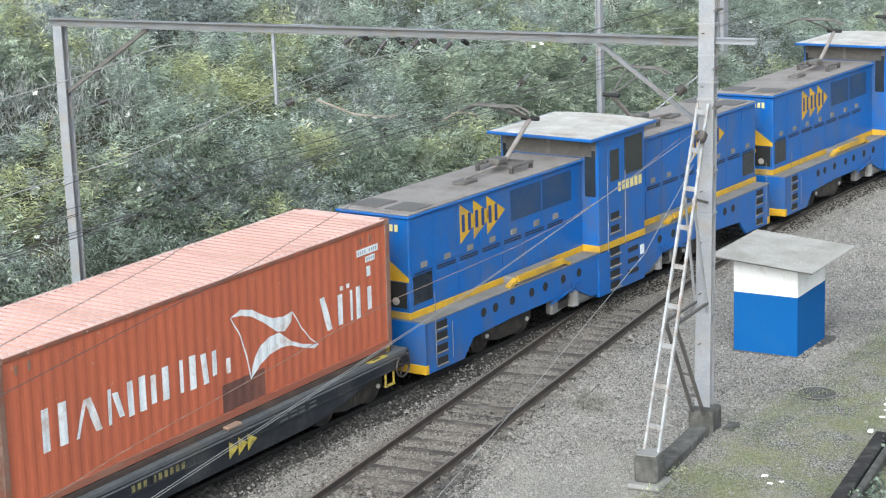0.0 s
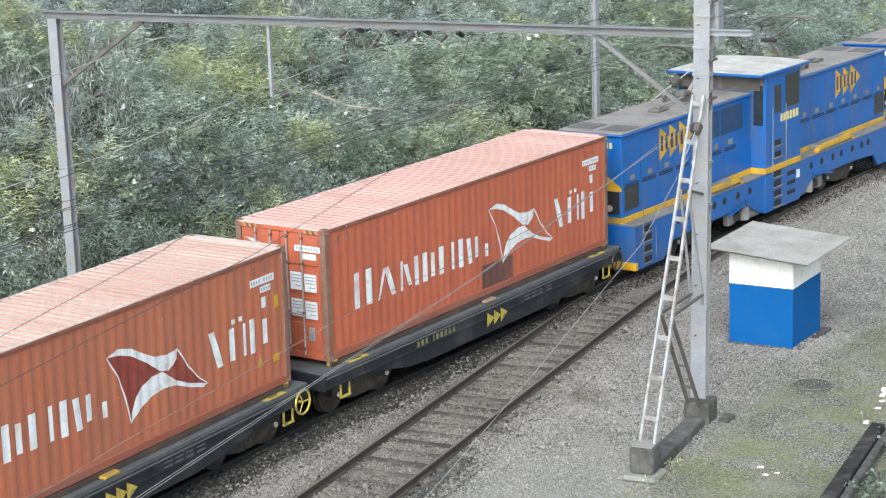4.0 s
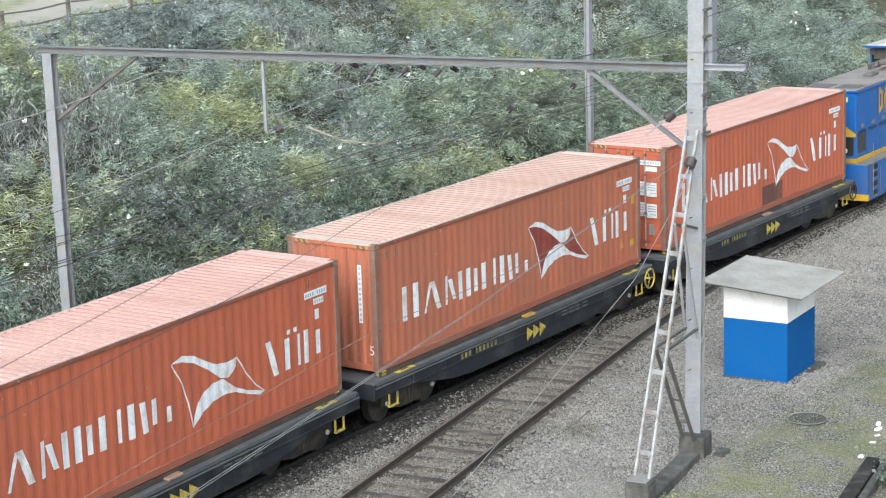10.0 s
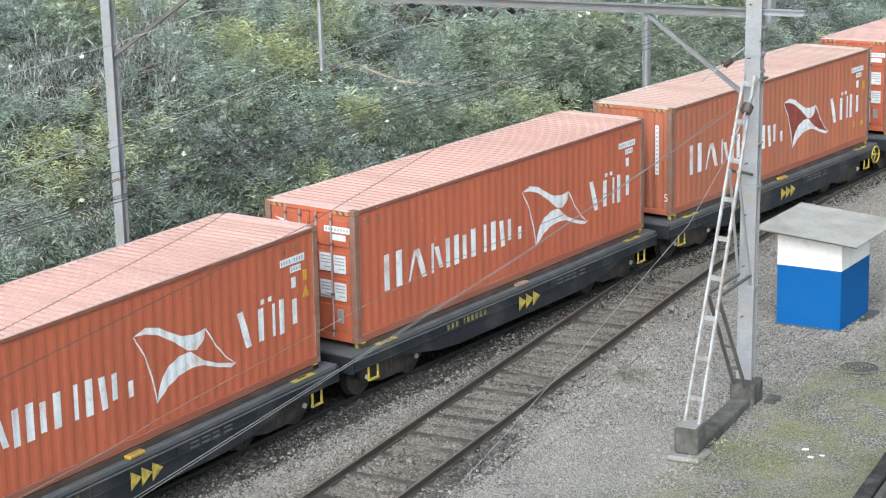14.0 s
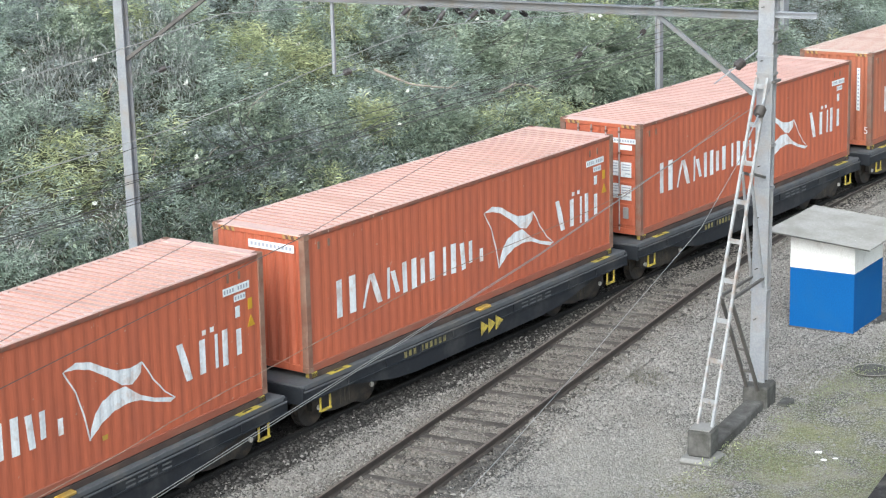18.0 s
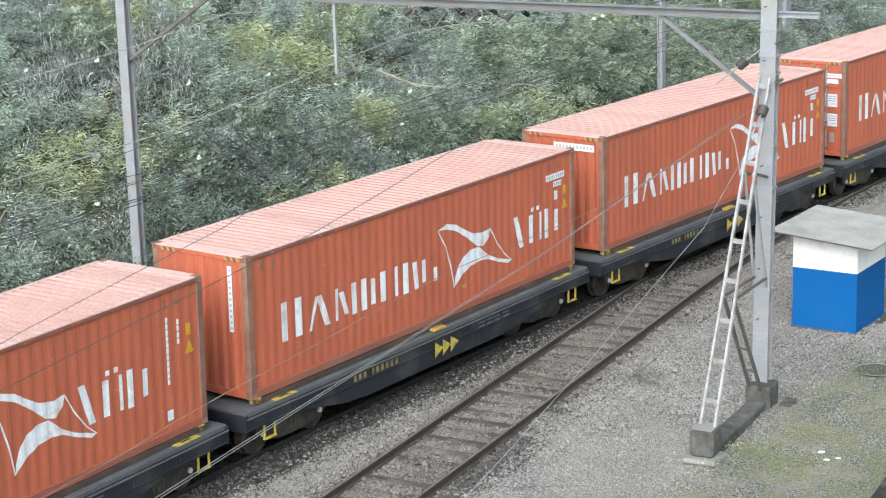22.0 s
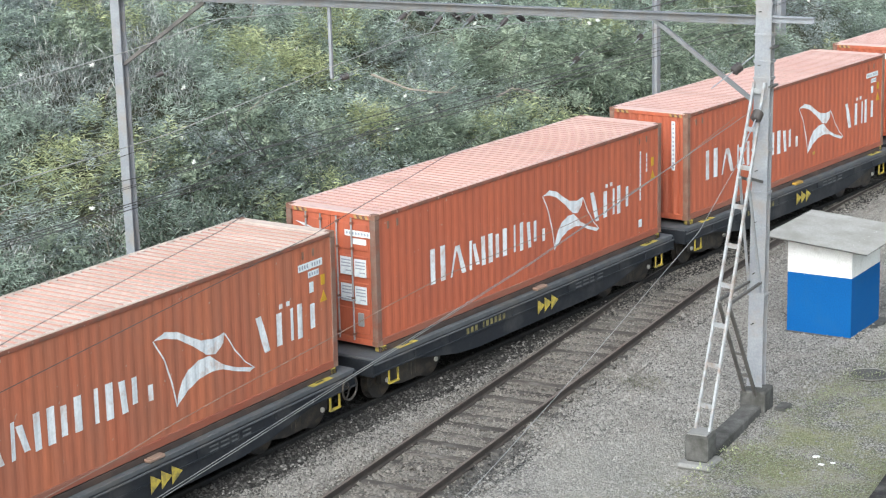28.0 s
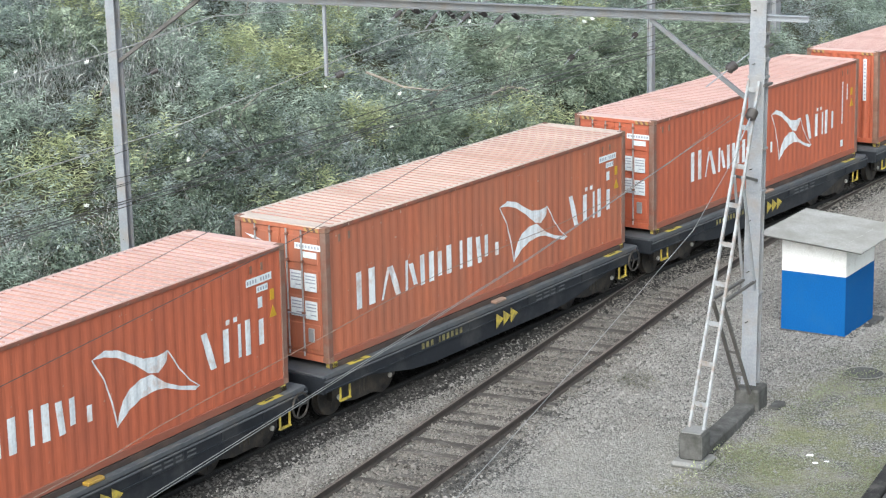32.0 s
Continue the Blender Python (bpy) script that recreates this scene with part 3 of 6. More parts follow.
# ---- loose stones ----
SHOULDER = ((-1.75, -0.30), (-1.5, -0.20), (-1.2, -0.10), (-0.92, -0.075))
LINE_X = np.arange(0, 120.0, 1.0)
LINE_Y = np.array([line(v)[1] for v in LINE_X])


def build_shoulder():
    """Ballast heaped against the near rail of the main track."""
    r = np.random.default_rng(41)
    xs = np.arange(12, 92, 0.25)
    rows = np.array([(d, z) for d, z in SHOULDER])
    co = np.zeros((len(xs), len(rows), 3))
    co[..., 0] = xs[:, None]
    co[..., 1] = np.interp(xs, LINE_X, LINE_Y)[:, None] + rows[:, 0]
    co[..., 2] = rows[:, 1] + r.normal(0, 0.012, (len(xs), len(rows))) - 0.015
    a = np.arange(co.shape[0] * co.shape[1]).reshape(co.shape[:2])
    quads = np.stack([a[:-1, :-1], a[1:, :-1], a[1:, 1:], a[:-1, 1:]], -1).reshape(-1, 4)
    tagged(new("ballast_shoulder", fast_mesh("ballast_shoulder", co.reshape(-1, 3), quads, "oily_shaded_bed")), "grimy ballast heaped against the rail, darkened further by painted shade", "ballast", kind="stuff")


build_shoulder()


def build_stones():
    r = np.random.default_rng(3)
    n = 250000
    x = 24 + 50 * r.random(n) ** 1.25
    y = r.uniform(-11.8, 2.2, n)
    near = np.array([siding_y(v) for v in x])
    dist = np.minimum(np.abs(y - (near + 0.8)), np.abs(y - 0.0))
    keep = r.random(n) < np.clip(1.7 - dist * 0.24, 0.2, 1)
    # thinner round the mast, where the soil is bare
    keep &= ~((np.hypot((x - 31.4) / 2.6, (y + 7.4) / 1.4) < 1 + 0.25 * np.sin(x * 5) * np.cos(y * 4)) & (r.random(n) < 0.6))
    keep &= ~((y < -8.7 + 0.06 * (x - 40)) & (r.random(n) < 0.8))
    keep |= (x > 41.0) & (x < 44.6) & (y > -8.4) & (y < -5.4)
    x, y = x[keep], y[keep]
    n = len(x)
    z = ground_z(x, y)
    on_track = (np.abs(y - (np.array([siding_y(v) for v in x]) + 0.835)) < 1.7) | (np.abs(y) < 1.7)
    z = np.where(on_track, np.maximum(z, -0.2) + r.uniform(-0.01, 0.03, n), z)
    off = y - np.interp(x, LINE_X, LINE_Y)
    heap = np.interp(off, [d for d, _ in SHOULDER], [h for _, h in SHOULDER])
    z = np.where((off > -1.75) & (off < -0.92), np.maximum(z, heap), z)
    size = r.uniform(0.016, 0.040, n) * np.where(r.random(n) < 0.06, 1.6, 1)
    base = np.array([(1, 0, 0), (0, 1, 0), (-1, 0, 0), (0, -1, 0), (0, 0, 0.8)], float)
    ang = r.uniform(0, 6.28, n)
    c, s = np.cos(ang), np.sin(ang)
    v = base[None] * r.uniform(0.6, 1.35, (n, 5, 3))
    v = v + r.normal(0, 0.15, v.shape)
    vx = v[..., 0] * c[:, None] - v[..., 1] * s[:, None]
    vy = v[..., 0] * s[:, None] + v[..., 1] * c[:, None]
    co = np.stack([vx * size[:, None] + x[:, None], vy * size[:, None] + y[:, None], v[..., 2] * size[:, None] + z[:, None] + 0.004], -1)
    tri = np.array([(0, 1, 4), (1, 2, 4), (2, 3, 4), (3, 0, 4)])
    faces = (tri[None] + (np.arange(n) * 5)[:, None, None]).reshape(-1, 3)
    flat = co.reshape(-1, 3)
    fuzzy = off + r.normal(0, 0.3, n)
    side_mid = np.array([siding_y(v) for v in x]) + 0.835
    near_x = x + r.normal(0, 2.5, n) < 42
    # stones nearest the train carry its shade in their colour besides the oil
    oily_shaded = (fuzzy > -1.05) & near_x
    mid = ~oily_shaded & (fuzzy > np.where(x < 36, -1.75, -1.5)) & (near_x | (fuzzy > -0.9))
    mid |= ~oily_shaded & (x < 33.5) & (np.abs(y + r.normal(0, 0.15, n) - side_mid + 1.2) < 0.3) & (np.sin(x * 2.1) + np.sin(x * 0.9) > -0.6)
    brown = ~oily_shaded & ~mid & (np.abs(y + r.normal(0, 0.2, n) - side_mid) < 1.25)
    for name, label, material, pick in (("ballast", "loose crushed grey ballast stones", "stone", ~oily_shaded & ~mid & ~brown),
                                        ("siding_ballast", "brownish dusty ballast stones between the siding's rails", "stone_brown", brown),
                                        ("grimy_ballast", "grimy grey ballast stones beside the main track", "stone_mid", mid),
                                        ("oily_ballast", "ballast stones darkened by oil, brake dust and painted shade of the train", "oily_shaded", oily_shaded)):
        tagged(new(name, fast_mesh(name, flat, faces[np.repeat(pick, 4)], material)), label, "ballast", kind="stuff")


build_stones()


# ---- growth on the bank ----
def leaf_arrays(r, pos, out, length, width, droop):
    """Leaves as folded strips of two quads: at pos, pointing along out, hanging by droop."""
    n = len(pos)
    out = out / np.linalg.norm(out, axis=1, keepdims=True)
    side = np.cross(out, np.array([0, 0, 1.0]) + r.normal(0, 0.42, (n, 3)))
    side /= np.linalg.norm(side, axis=1, keepdims=True) + 1e-9
    L, W = length[:, None], width[:, None]
    mid = pos + out * L * 0.45
    tip = pos + out * L * 0.9 - np.array([0, 0, 1.0]) * L * droop[:, None]
    co = np.stack([pos, mid + side * W * 0.5, tip, mid - side * W * 0.5], 1)
    q = np.array([(0, 1, 2, 3)])
    return co, q


def growth(name, label, material, seed, clumps, leaves, length, width, droop, spread=0.7, upward=0.5):
    """Clumps of leaves: an array of (x, y, radius, height)."""
    r = np.random.default_rng(seed)
    m = len(clumps)
    cx, cy, rad, hgt = clumps.T
    which = np.repeat(np.arange(m), np.maximum((leaves * rad * (rad + hgt)).astype(int), 6))
    n = len(which)
    d = r.normal(0, 1, (n, 3))
    d[:, 2] = np.abs(d[:, 2]) + 0.1
    d /= np.linalg.norm(d, axis=1, keepdims=True)
    shell = r.uniform(0.35, 1.0, n) ** 0.5 * (1 + 0.25 * r.normal(0, 1, n).clip(-1, 1.5))
    pos = np.stack([cx[which] + d[:, 0] * rad[which] * shell, cy[which] + d[:, 1] * rad[which] * shell, np.zeros(n)], 1)
    pos[:, 2] = ground_z(pos[:, 0], pos[:, 1]) + 0.05 + d[:, 2] * hgt[which] * shell
    out = d * spread + r.normal(0, 0.45, (n, 3)) + np.array([0, 0, upward])
    ln = r.uniform(*length, n)
    co, q = leaf_arrays(r, pos, out, ln, ln * r.uniform(*width, n), r.uniform(*droop, n))
    quads = (q[None] + (np.arange(n) * 4)[:, None, None]).reshape(-1, 4)
    me = fast_mesh(name, co.reshape(-1, 3), quads, material)
    tagged(new(name, me), label, "undergrowth", kind="stuff")
    return pos


def scatter(seed, count, x0, x1, y0, y1, r0, r1, h0, h1, test=None):
    r = np.random.default_rng(seed)
    x, y = r.uniform(x0, x1, count), r.uniform(y0, y1, count)
    k = np.stack([x, y, r.uniform(r0, r1, count), r.uniform(h0, h1, count)], 1)
    hill = (x > 55) | (y < 19.3)
    k = k[hill]
    if test is not None:
        k = k[test(k[:, 0], k[:, 1])]
    return k


def blot(x, y, f, p):
    return np.sin(x * f + p) + np.sin(y * f * 1.3 + p * 2.1) + 0.8 * np.sin((x + y) * f * 0.7 + p * 0.6)


def sprays(name, label, material, seed, clumps, per, length, leaf, slim, pairs=6, arch=0.55, rise=0.35, hang=0.45):
    """Arching shoots with pairs of slender leaves; clumps is an array of (x, y, radius, height)."""
    r = np.random.default_rng(seed)
    cx, cy, rad, hgt = clumps.T
    which = np.repeat(np.arange(len(clumps)), np.maximum((per * rad * (rad + hgt)).astype(int), 3))
    n = len(which)
    d = r.normal(0, 1, (n, 3))
    d[:, 2] = np.abs(d[:, 2]) + 0.15
    d /= np.linalg.norm(d, axis=1, keepdims=True)
    shell = r.uniform(0.45, 1.0, n) ** 0.5
    base = np.stack([cx[which] + d[:, 0] * rad[which] * shell, cy[which] + d[:, 1] * rad[which] * shell, np.zeros(n)], 1)
    base[:, 2] = ground_z(base[:, 0], base[:, 1]) + 0.02 + d[:, 2] * hgt[which] * shell * 0.85
    way = d * np.array([0.7, 0.7, 0.4]) + r.normal(0, 0.35, (n, 3)) + np.array([0, -0.2, rise])
    way /= np.linalg.norm(way, axis=1, keepdims=True)
    L = r.uniform(*length, n)
    u = np.linspace(0.15, 1.0, pairs)
    down = np.array([0, 0, 1.0])
    spot = base[:, None] + way[:, None] * (L[:, None] * u)[..., None] - down * (arch * L[:, None] * u ** 2)[..., None]
    tang = way[:, None] - down * (2 * arch * u)[None, :, None]
    tang /= np.linalg.norm(tang, axis=2, keepdims=True)
    flat = np.cross(way, down + r.normal(0, 0.25, (n, 3)))
    flat /= np.linalg.norm(flat, axis=1, keepdims=True) + 1e-9
    out = []
    for k in (-1, 1):
        go = tang * 0.62 + k * flat[:, None] * 0.75 - down * r.uniform(-0.15, hang, (n, pairs, 1)) + r.normal(0, 0.1, (n, pairs, 3))
        go /= np.linalg.norm(go, axis=2, keepdims=True)
        edge = np.cross(go, np.cross(tang, flat[:, None]))
        edge /= np.linalg.norm(edge, axis=2, keepdims=True) + 1e-9
        ln = (r.uniform(*leaf, (n, pairs)) * (1.05 - 0.5 * np.abs(u - 0.45))[None])[..., None]
        w = ln * r.uniform(*slim, (n, pairs, 1))
        mid = spot + go * ln * 0.45
        out.append(np.stack([spot, mid + edge * w, spot + go * ln - down * ln * 0.18, mid - edge * w], 2))
    co = np.stack(out, 2).reshape(-1, 3)
    me = fast_mesh(name, co, np.arange(len(co)).reshape(-1, 4), material)
    tagged(new(name, me), label, "undergrowth", kind="stuff")


def near_spot(x, y, spots, wild=0.6):
    """Inside one of the ellipses (x, y, half length, half width), with a ragged edge."""
    hit = np.zeros(len(x), bool)
    for a, b, c, d in spots:
        hit |= ((x - a) / c) ** 2 + ((y - b) / d) ** 2 < 1 + wild * np.sin(x * 2.3 + y * 1.1) * np.cos(y * 2.9 - x * 0.7)
    return hit


X0, X1 = 25, 92
GOLD = [(47.4, 14.6, 3.0, 1.0), (47.0, 11.3, 1.0, 0.7), (36.1, 12.2, 2.2, 1.2), (40.0, 13.1, 0.7, 0.35), (50.6, 12.6, 1.0, 0.6), (62, 13.0, 1.6, 0.9), (72, 12.0, 2.0, 1.0), (43.5, 18.0, 1.2, 0.7)]
SHADE = [(41.5, 10.6, 4.6, 1.3), (40.0, 16.5, 1.5, 0.8), (46.0, 9.6, 2.6, 1.0), (54.0, 9.4, 2.4, 1.0), (64, 9.2, 4.0, 1.0), (34.0, 9.5, 2.5, 1.0)]
REED = [(39.4, 14.6, 3.4, 1.2), (42.8, 15.6, 1.7, 0.9), (41.4, 13.7, 1.2, 0.5), (52.5, 16.5, 2.0, 1.0)]
LILY = [(49.4, 10.4, 1.6, 1.0), (61.5, 10.8, 5.0, 1.6), (55.5, 12.0, 1.8, 1.0), (70.0, 11.5, 3.0, 1.5)]
seldom = lambda x, y: np.sin(x * 12.7 + y * 4.0) > 0.35
not_gold = lambda x, y: ~near_spot(x, y, GOLD) | seldom(x, y)
elsewhere = lambda x, y: not_gold(x, y) & (~near_spot(x, y, REED) | seldom(x, y)) & (~near_spot(x, y, LILY) | seldom(x, y))
mounds = scatter(11, 620, X0, X1, 7.2, 30, 0.7, 1.5, 0.7, 1.4, lambda x, y: ~near_spot(x, y, GOLD) | (np.sin(x * 9) > 0.4))
growth("shrubs", "dense green leafy shrubs covering the railway bank", "leaf_green", 21, mounds, 110, (0.10, 0.24), (0.18, 0.32), (0.1, 0.7), 0.9, 0.15)
grey = scatter(12, 900, X0, X1, 7.2, 30, 0.5, 1.1, 0.6, 1.35, lambda x, y: elsewhere(x, y) & (blot(x, y, 0.5, 1.0) > -1.2))
sprays("grey_shrubs", "grey-green dusty shrubs with slender leaves on the bank", "leaf_grey", 22, grey, 24, (0.45, 0.9), (0.14, 0.27), (0.055, 0.10), 6, 0.35, 0.5, 0.35)
fern = scatter(17, 1000, X0, X1, 8.6, 30, 0.5, 1.1, 0.7, 1.5, lambda x, y: elsewhere(x, y) & ~near_spot(x, y, SHADE, 0.9) & (blot(x, y, 0.45, 3.1) > -0.9))
sprays("feathery_shoots", "pale green feathery shoots arching out of the bank", "leaf_fern", 27, fern, 22, (0.55, 1.05), (0.17, 0.35), (0.045, 0.075), 6, 0.25, 0.75, 0.3)
cane = scatter(13, 2600, X0, X1, 8.0, 30, 0.4, 0.8, 0.9, 1.5, lambda x, y: (near_spot(x, y, GOLD, 0.9) & (np.sin(x * 7.3 + y * 5.1) > -0.75)) | ((blot(x, y, 0.55, 4.0) > 1.2) & (np.sin(x * 11.3) > 0.5)))
sprays("cane", "yellow-green cane with long drooping leaves on the bank", "leaf_yellow", 23, cane, 28, (0.5, 0.95), (0.22, 0.42), (0.04, 0.065), 5, 0.2, 0.85, 0.35)
lily = scatter(18, 3000, X0, X1, 8.0, 16, 0.4, 0.8, 0.8, 1.5, lambda x, y: near_spot(x, y, LILY, 0.8) & (np.sin(x * 8.1 + y * 6.3) > -0.4))
sprays("broad_shoots", "green shoots with broad drooping leaves in two rows", "leaf_lush", 28, lily, 19, (0.7, 1.2), (0.24, 0.42), (0.05, 0.085), 7, 0.35, 0.6, 0.4)
reed = scatter(19, 2400, X0, X1, 9.5, 19, 0.35, 0.7, 0.7, 1.3, lambda x, y: near_spot(x, y, REED, 0.8) & (np.sin(x * 6.1 + y * 5.3) > -0.6))
growth("dry_reeds", "greyish dry reeds standing among the shrubs", "leaf_reed", 29, reed, 120, (0.35, 0.75), (0.035, 0.06), (0.1, 0.7), 0.45, 0.9)
dark = scatter(14, 1500, X0, X1, 6.6, 18, 0.5, 1.2, 0.9, 1.6, lambda x, y: (near_spot(x, y, SHADE, 0.9) & (np.sin(x * 5.2) > -0.3)) | ((y < 9.2) & (np.sin(x * 1.3 + y) > -0.2)))
growth("dark_shrubs", "dark green shrubs along the foot of the bank", "leaf_dark", 24, dark, 170, (0.10, 0.22), (0.2, 0.36), (0.1, 0.6), 0.9, 0.1)
lush = scatter(20, 900, X0, X1, 7.0, 18, 0.4, 0.9, 0.8, 1.7, lambda x, y: near_spot(x, y, SHADE, 0.9))
sprays("leafy_shrubs", "grey-green shrubs with short leaves along the foot of the bank", "leaf_lush", 30, lush, 30, (0.3, 0.6), (0.12, 0.22), (0.12, 0.2), 5, 0.3, 0.5, 0.2)
dry = scatter(15, 760, X0, X1, 6.8, 28, 0.35, 0.7, 0.6, 1.25, lambda x, y: (blot(x, y, 0.45, 2.5) > 0.8) | ((x < 37) & (y < 10.5)))
growth("dry_grass", "dry straw-coloured grass among the shrubs", "leaf_dry", 25, dry, 150, (0.3, 0.7), (0.03, 0.05), (0.2, 0.8), 0.7, 0.6)
olive = scatter(16, 800, X0, X1, 8.5, 30, 0.4, 0.9, 0.6, 1.3, lambda x, y: elsewhere(x, y) & (blot(x, y, 0.6, 0.3) > 0.5))
growth("olive_shrubs", "brownish olive seeding shrubs on the bank", "leaf_olive", 26, olive, 150, (0.10, 0.24), (0.12, 0.24), (0.0, 0.5), 0.9, 0.2)


crest = scatter(36, 420, 33, 57, 17.6, 20.4, 0.35, 0.75, 0.35, 0.75)
crest_more = np.stack([np.random.default_rng(37).uniform(33, 57, 260), np.random.default_rng(38).uniform(19.0, 20.5, 260), np.full(260, 0.5), np.full(260, 0.45)], 1)
sprays("crest_plants", "low grey-green plants along the edge of the bank", "leaf_grey", 39, np.concatenate([crest, crest_more]), 26, (0.3, 0.6), (0.10, 0.22), (0.07, 0.13), 5, 0.35, 0.5, 0.35)


def dead_branch(points, r):
    g = Geo()
    for k, (p, q) in enumerate(zip(points, points[1:])):
        g.rod(p, q, r * (1 - 0.2 * k), 6, r * (1 - 0.2 * (k + 1)))
    ob = tagged(new("dead_branch", g.mesh("dead_branch")), "bare pale dead branch sticking out of the shrubs", "branch", "dead branches on the bank")
    ob.data.materials.append(M["branch"])


dead_branch([(52.9, 10.6, 2.55), (53.5, 10.4, 2.75), (54.2, 10.2, 2.6), (54.9, 10.0, 2.2)], 0.05)
dead_branch([(48.7, 12.5, 3.75), (49.6, 11.7, 3.2), (50.3, 11.2, 3.05), (50.9, 10.9, 2.95)], 0.045)
r_tw = random.Random(17)
for k in range(34):
    x, y = r_tw.uniform(31, 70), r_tw.uniform(8.5, 17.5)
    z = float(ground_z(np.array(x), np.array(y))) + r_tw.uniform(0.5, 1.0)
    a, l = r_tw.uniform(-1, 1), r_tw.uniform(0.5, 1.3)
    dead_branch([(x, y, z), (x + a * l * 0.4, y - 0.15, z + 0.5 * l), (x + a * l, y - 0.3, z + 0.75 * l)], r_tw.uniform(0.012, 0.022))

# white flowers, each a small open trumpet of six petals
r_fl = random.Random(8)
flower_geo = Geo()
for k in range(6):
    a = k * math.tau / 6
    flower_geo.add([(0, 0, -0.1), (0.10 * math.cos(a - 0.4), 0.10 * math.sin(a - 0.4), 0.03), (0.17 * math.cos(a), 0.17 * math.sin(a), 0.05),
                    (0.10 * math.cos(a + 0.4), 0.10 * math.sin(a + 0.4), 0.03)], [(0, 1, 2, 3)])
flower_mesh = flower_geo.mesh("flower")
flower_mesh.materials.append(M["flower"])
for i in range(230):
    x = r_fl.uniform(30, 100)
    y = r_fl.uniform(10, 28)
    if x < 55 and y > 18.5 or blot(x, y, 0.5, 3.0) < 0.2:
        continue
    z = float(ground_z(np.array(x), np.array(y))) + r_fl.uniform(1.2, 1.75)
    ob = tagged(new("flower", flower_mesh), "small white trumpet flower among the shrubs", "flower", "white flowers on the bank")
    s = r_fl.uniform(0.4, 0.75)
    ob.matrix_basis = pose(x, y, z, r_fl.uniform(20, 70), r_fl.uniform(-40, 40), r_fl.uniform(0, 360)) @ Matrix.Scale(s, 4)


# ---- field fence on top of the bank ----
fence = thing("field_fence", "weathered timber post fence with two wire strands on the bank's edge", "fence")
tops = []
for i in range(7):
    x = 37.5 + i * 2.9
    y = 20.2
    z = float(ground_z(np.array(x), np.array(y)))
    part("post", Geo().box(x - 0.07, x + 0.07, y - 0.06, y + 0.06, z - 0.3, z + 1.1, 0.02), "fence", fence)
    tops.append((x, y - 0.08, z))
for h in (0.55, 1.0):
    for a, b in zip(tops, tops[1:]):
        mid = [(a[k] + b[k]) / 2 for k in range(3)]
        part("strand", Geo().tube([(a[0], a[1], a[2] + h), (mid[0], mid[1], mid[2] + h - 0.06), (b[0], b[1], b[2] + h)], 0.03), "fence", fence)


# ---- the small hut ----
def build_hut():
    ang = 4.6
    hut = thing("trackside_hut", "small hut painted blue below and white above with cement roof", "hut",
                at=pose(41.80, -7.52, -0.2, 0, 0, ang))
    w, d = 1.88, 1.62
    t = 0.12
    for zz, mat_, nm, lab in ((0, "hutblue", "lower_wall", "blue painted wall"), (1, "hutwhite", "upper_wall", "white painted wall")):
        z0, z1 = (0.0, 1.49) if zz == 0 else (1.49, 2.30)
        for nme, b in (("a", (0, t, 0, d)), ("b", (w - t, w, 0, d)), ("c", (t, w - t, 0, t)), ("d", (t, w - t, d - t, d))):
            part(nm, Geo().box(b[0], b[1], b[2], b[3], z0, z1), mat_, hut, lab)
    part("plinth", Geo().box(-0.06, w + 0.25, -0.22, d + 0.06, -0.1, 0.03, 0.02), "concrete", hut)
    # corrugated roof, lower on the side away from the tracks
    g = Geo()
    n = 44
    rows = []
    for i in range(n + 1):
        x = -0.58 + (w + 1.13) * i / n
        z = 0.022 * math.cos(i * math.pi)
        rows.append([(x, -0.55, 2.26 + z), (x, d + 0.40, 2.46 + z), (x, -0.55, 2.243 + z), (x, d + 0.40, 2.443 + z)])
    k = len(rows)
    f = []
    for i in range(k - 1):
        a, b = 4 * i, 4 * i + 4
        f += [(a, b, b + 1, a + 1), (a + 2, a + 3, b + 3, b + 2), (a, a + 2, b + 2, b), (a + 1, b + 1, b + 3, a + 3)]
    e = 4 * (k - 1)
    g.add([q for row in rows for q in row], f + [(0, 1, 3, 2), (e, e + 2, e + 3, e + 1)])
    part("roof", g, "cement", hut, "grey corrugated fibre-cement roof sheet")
    for x in (0.25, w - 0.3):
        part("roof_batten", Geo().box(x, x + 0.07, -0.3, d + 0.3, 2.18, 2.24), "fence", hut)


build_hut()


# ---- the portal that carries the overhead line ----
def h_profile(w, d, t):
    a, c = w / 2, d / 2
    return [(-a, -c), (a, -c), (a, -c + t), (t / 2, -c + t), (t / 2, c - t), (a, c - t), (a, c), (-a, c), (-a, c - t), (-t / 2, c - t), (-t / 2, -c + t), (-a, -c + t)]


def h_post(geo, x, y, z0, z1, w=0.3, d=0.3, t=0.03):
    geo.sweep(h_profile(w, d, t), (x, y, z0), (x, y, z1), (0, 1, 0))


PR, PL, BEAM = (36.14, -8.02), (33.85, 8.3), 8.11


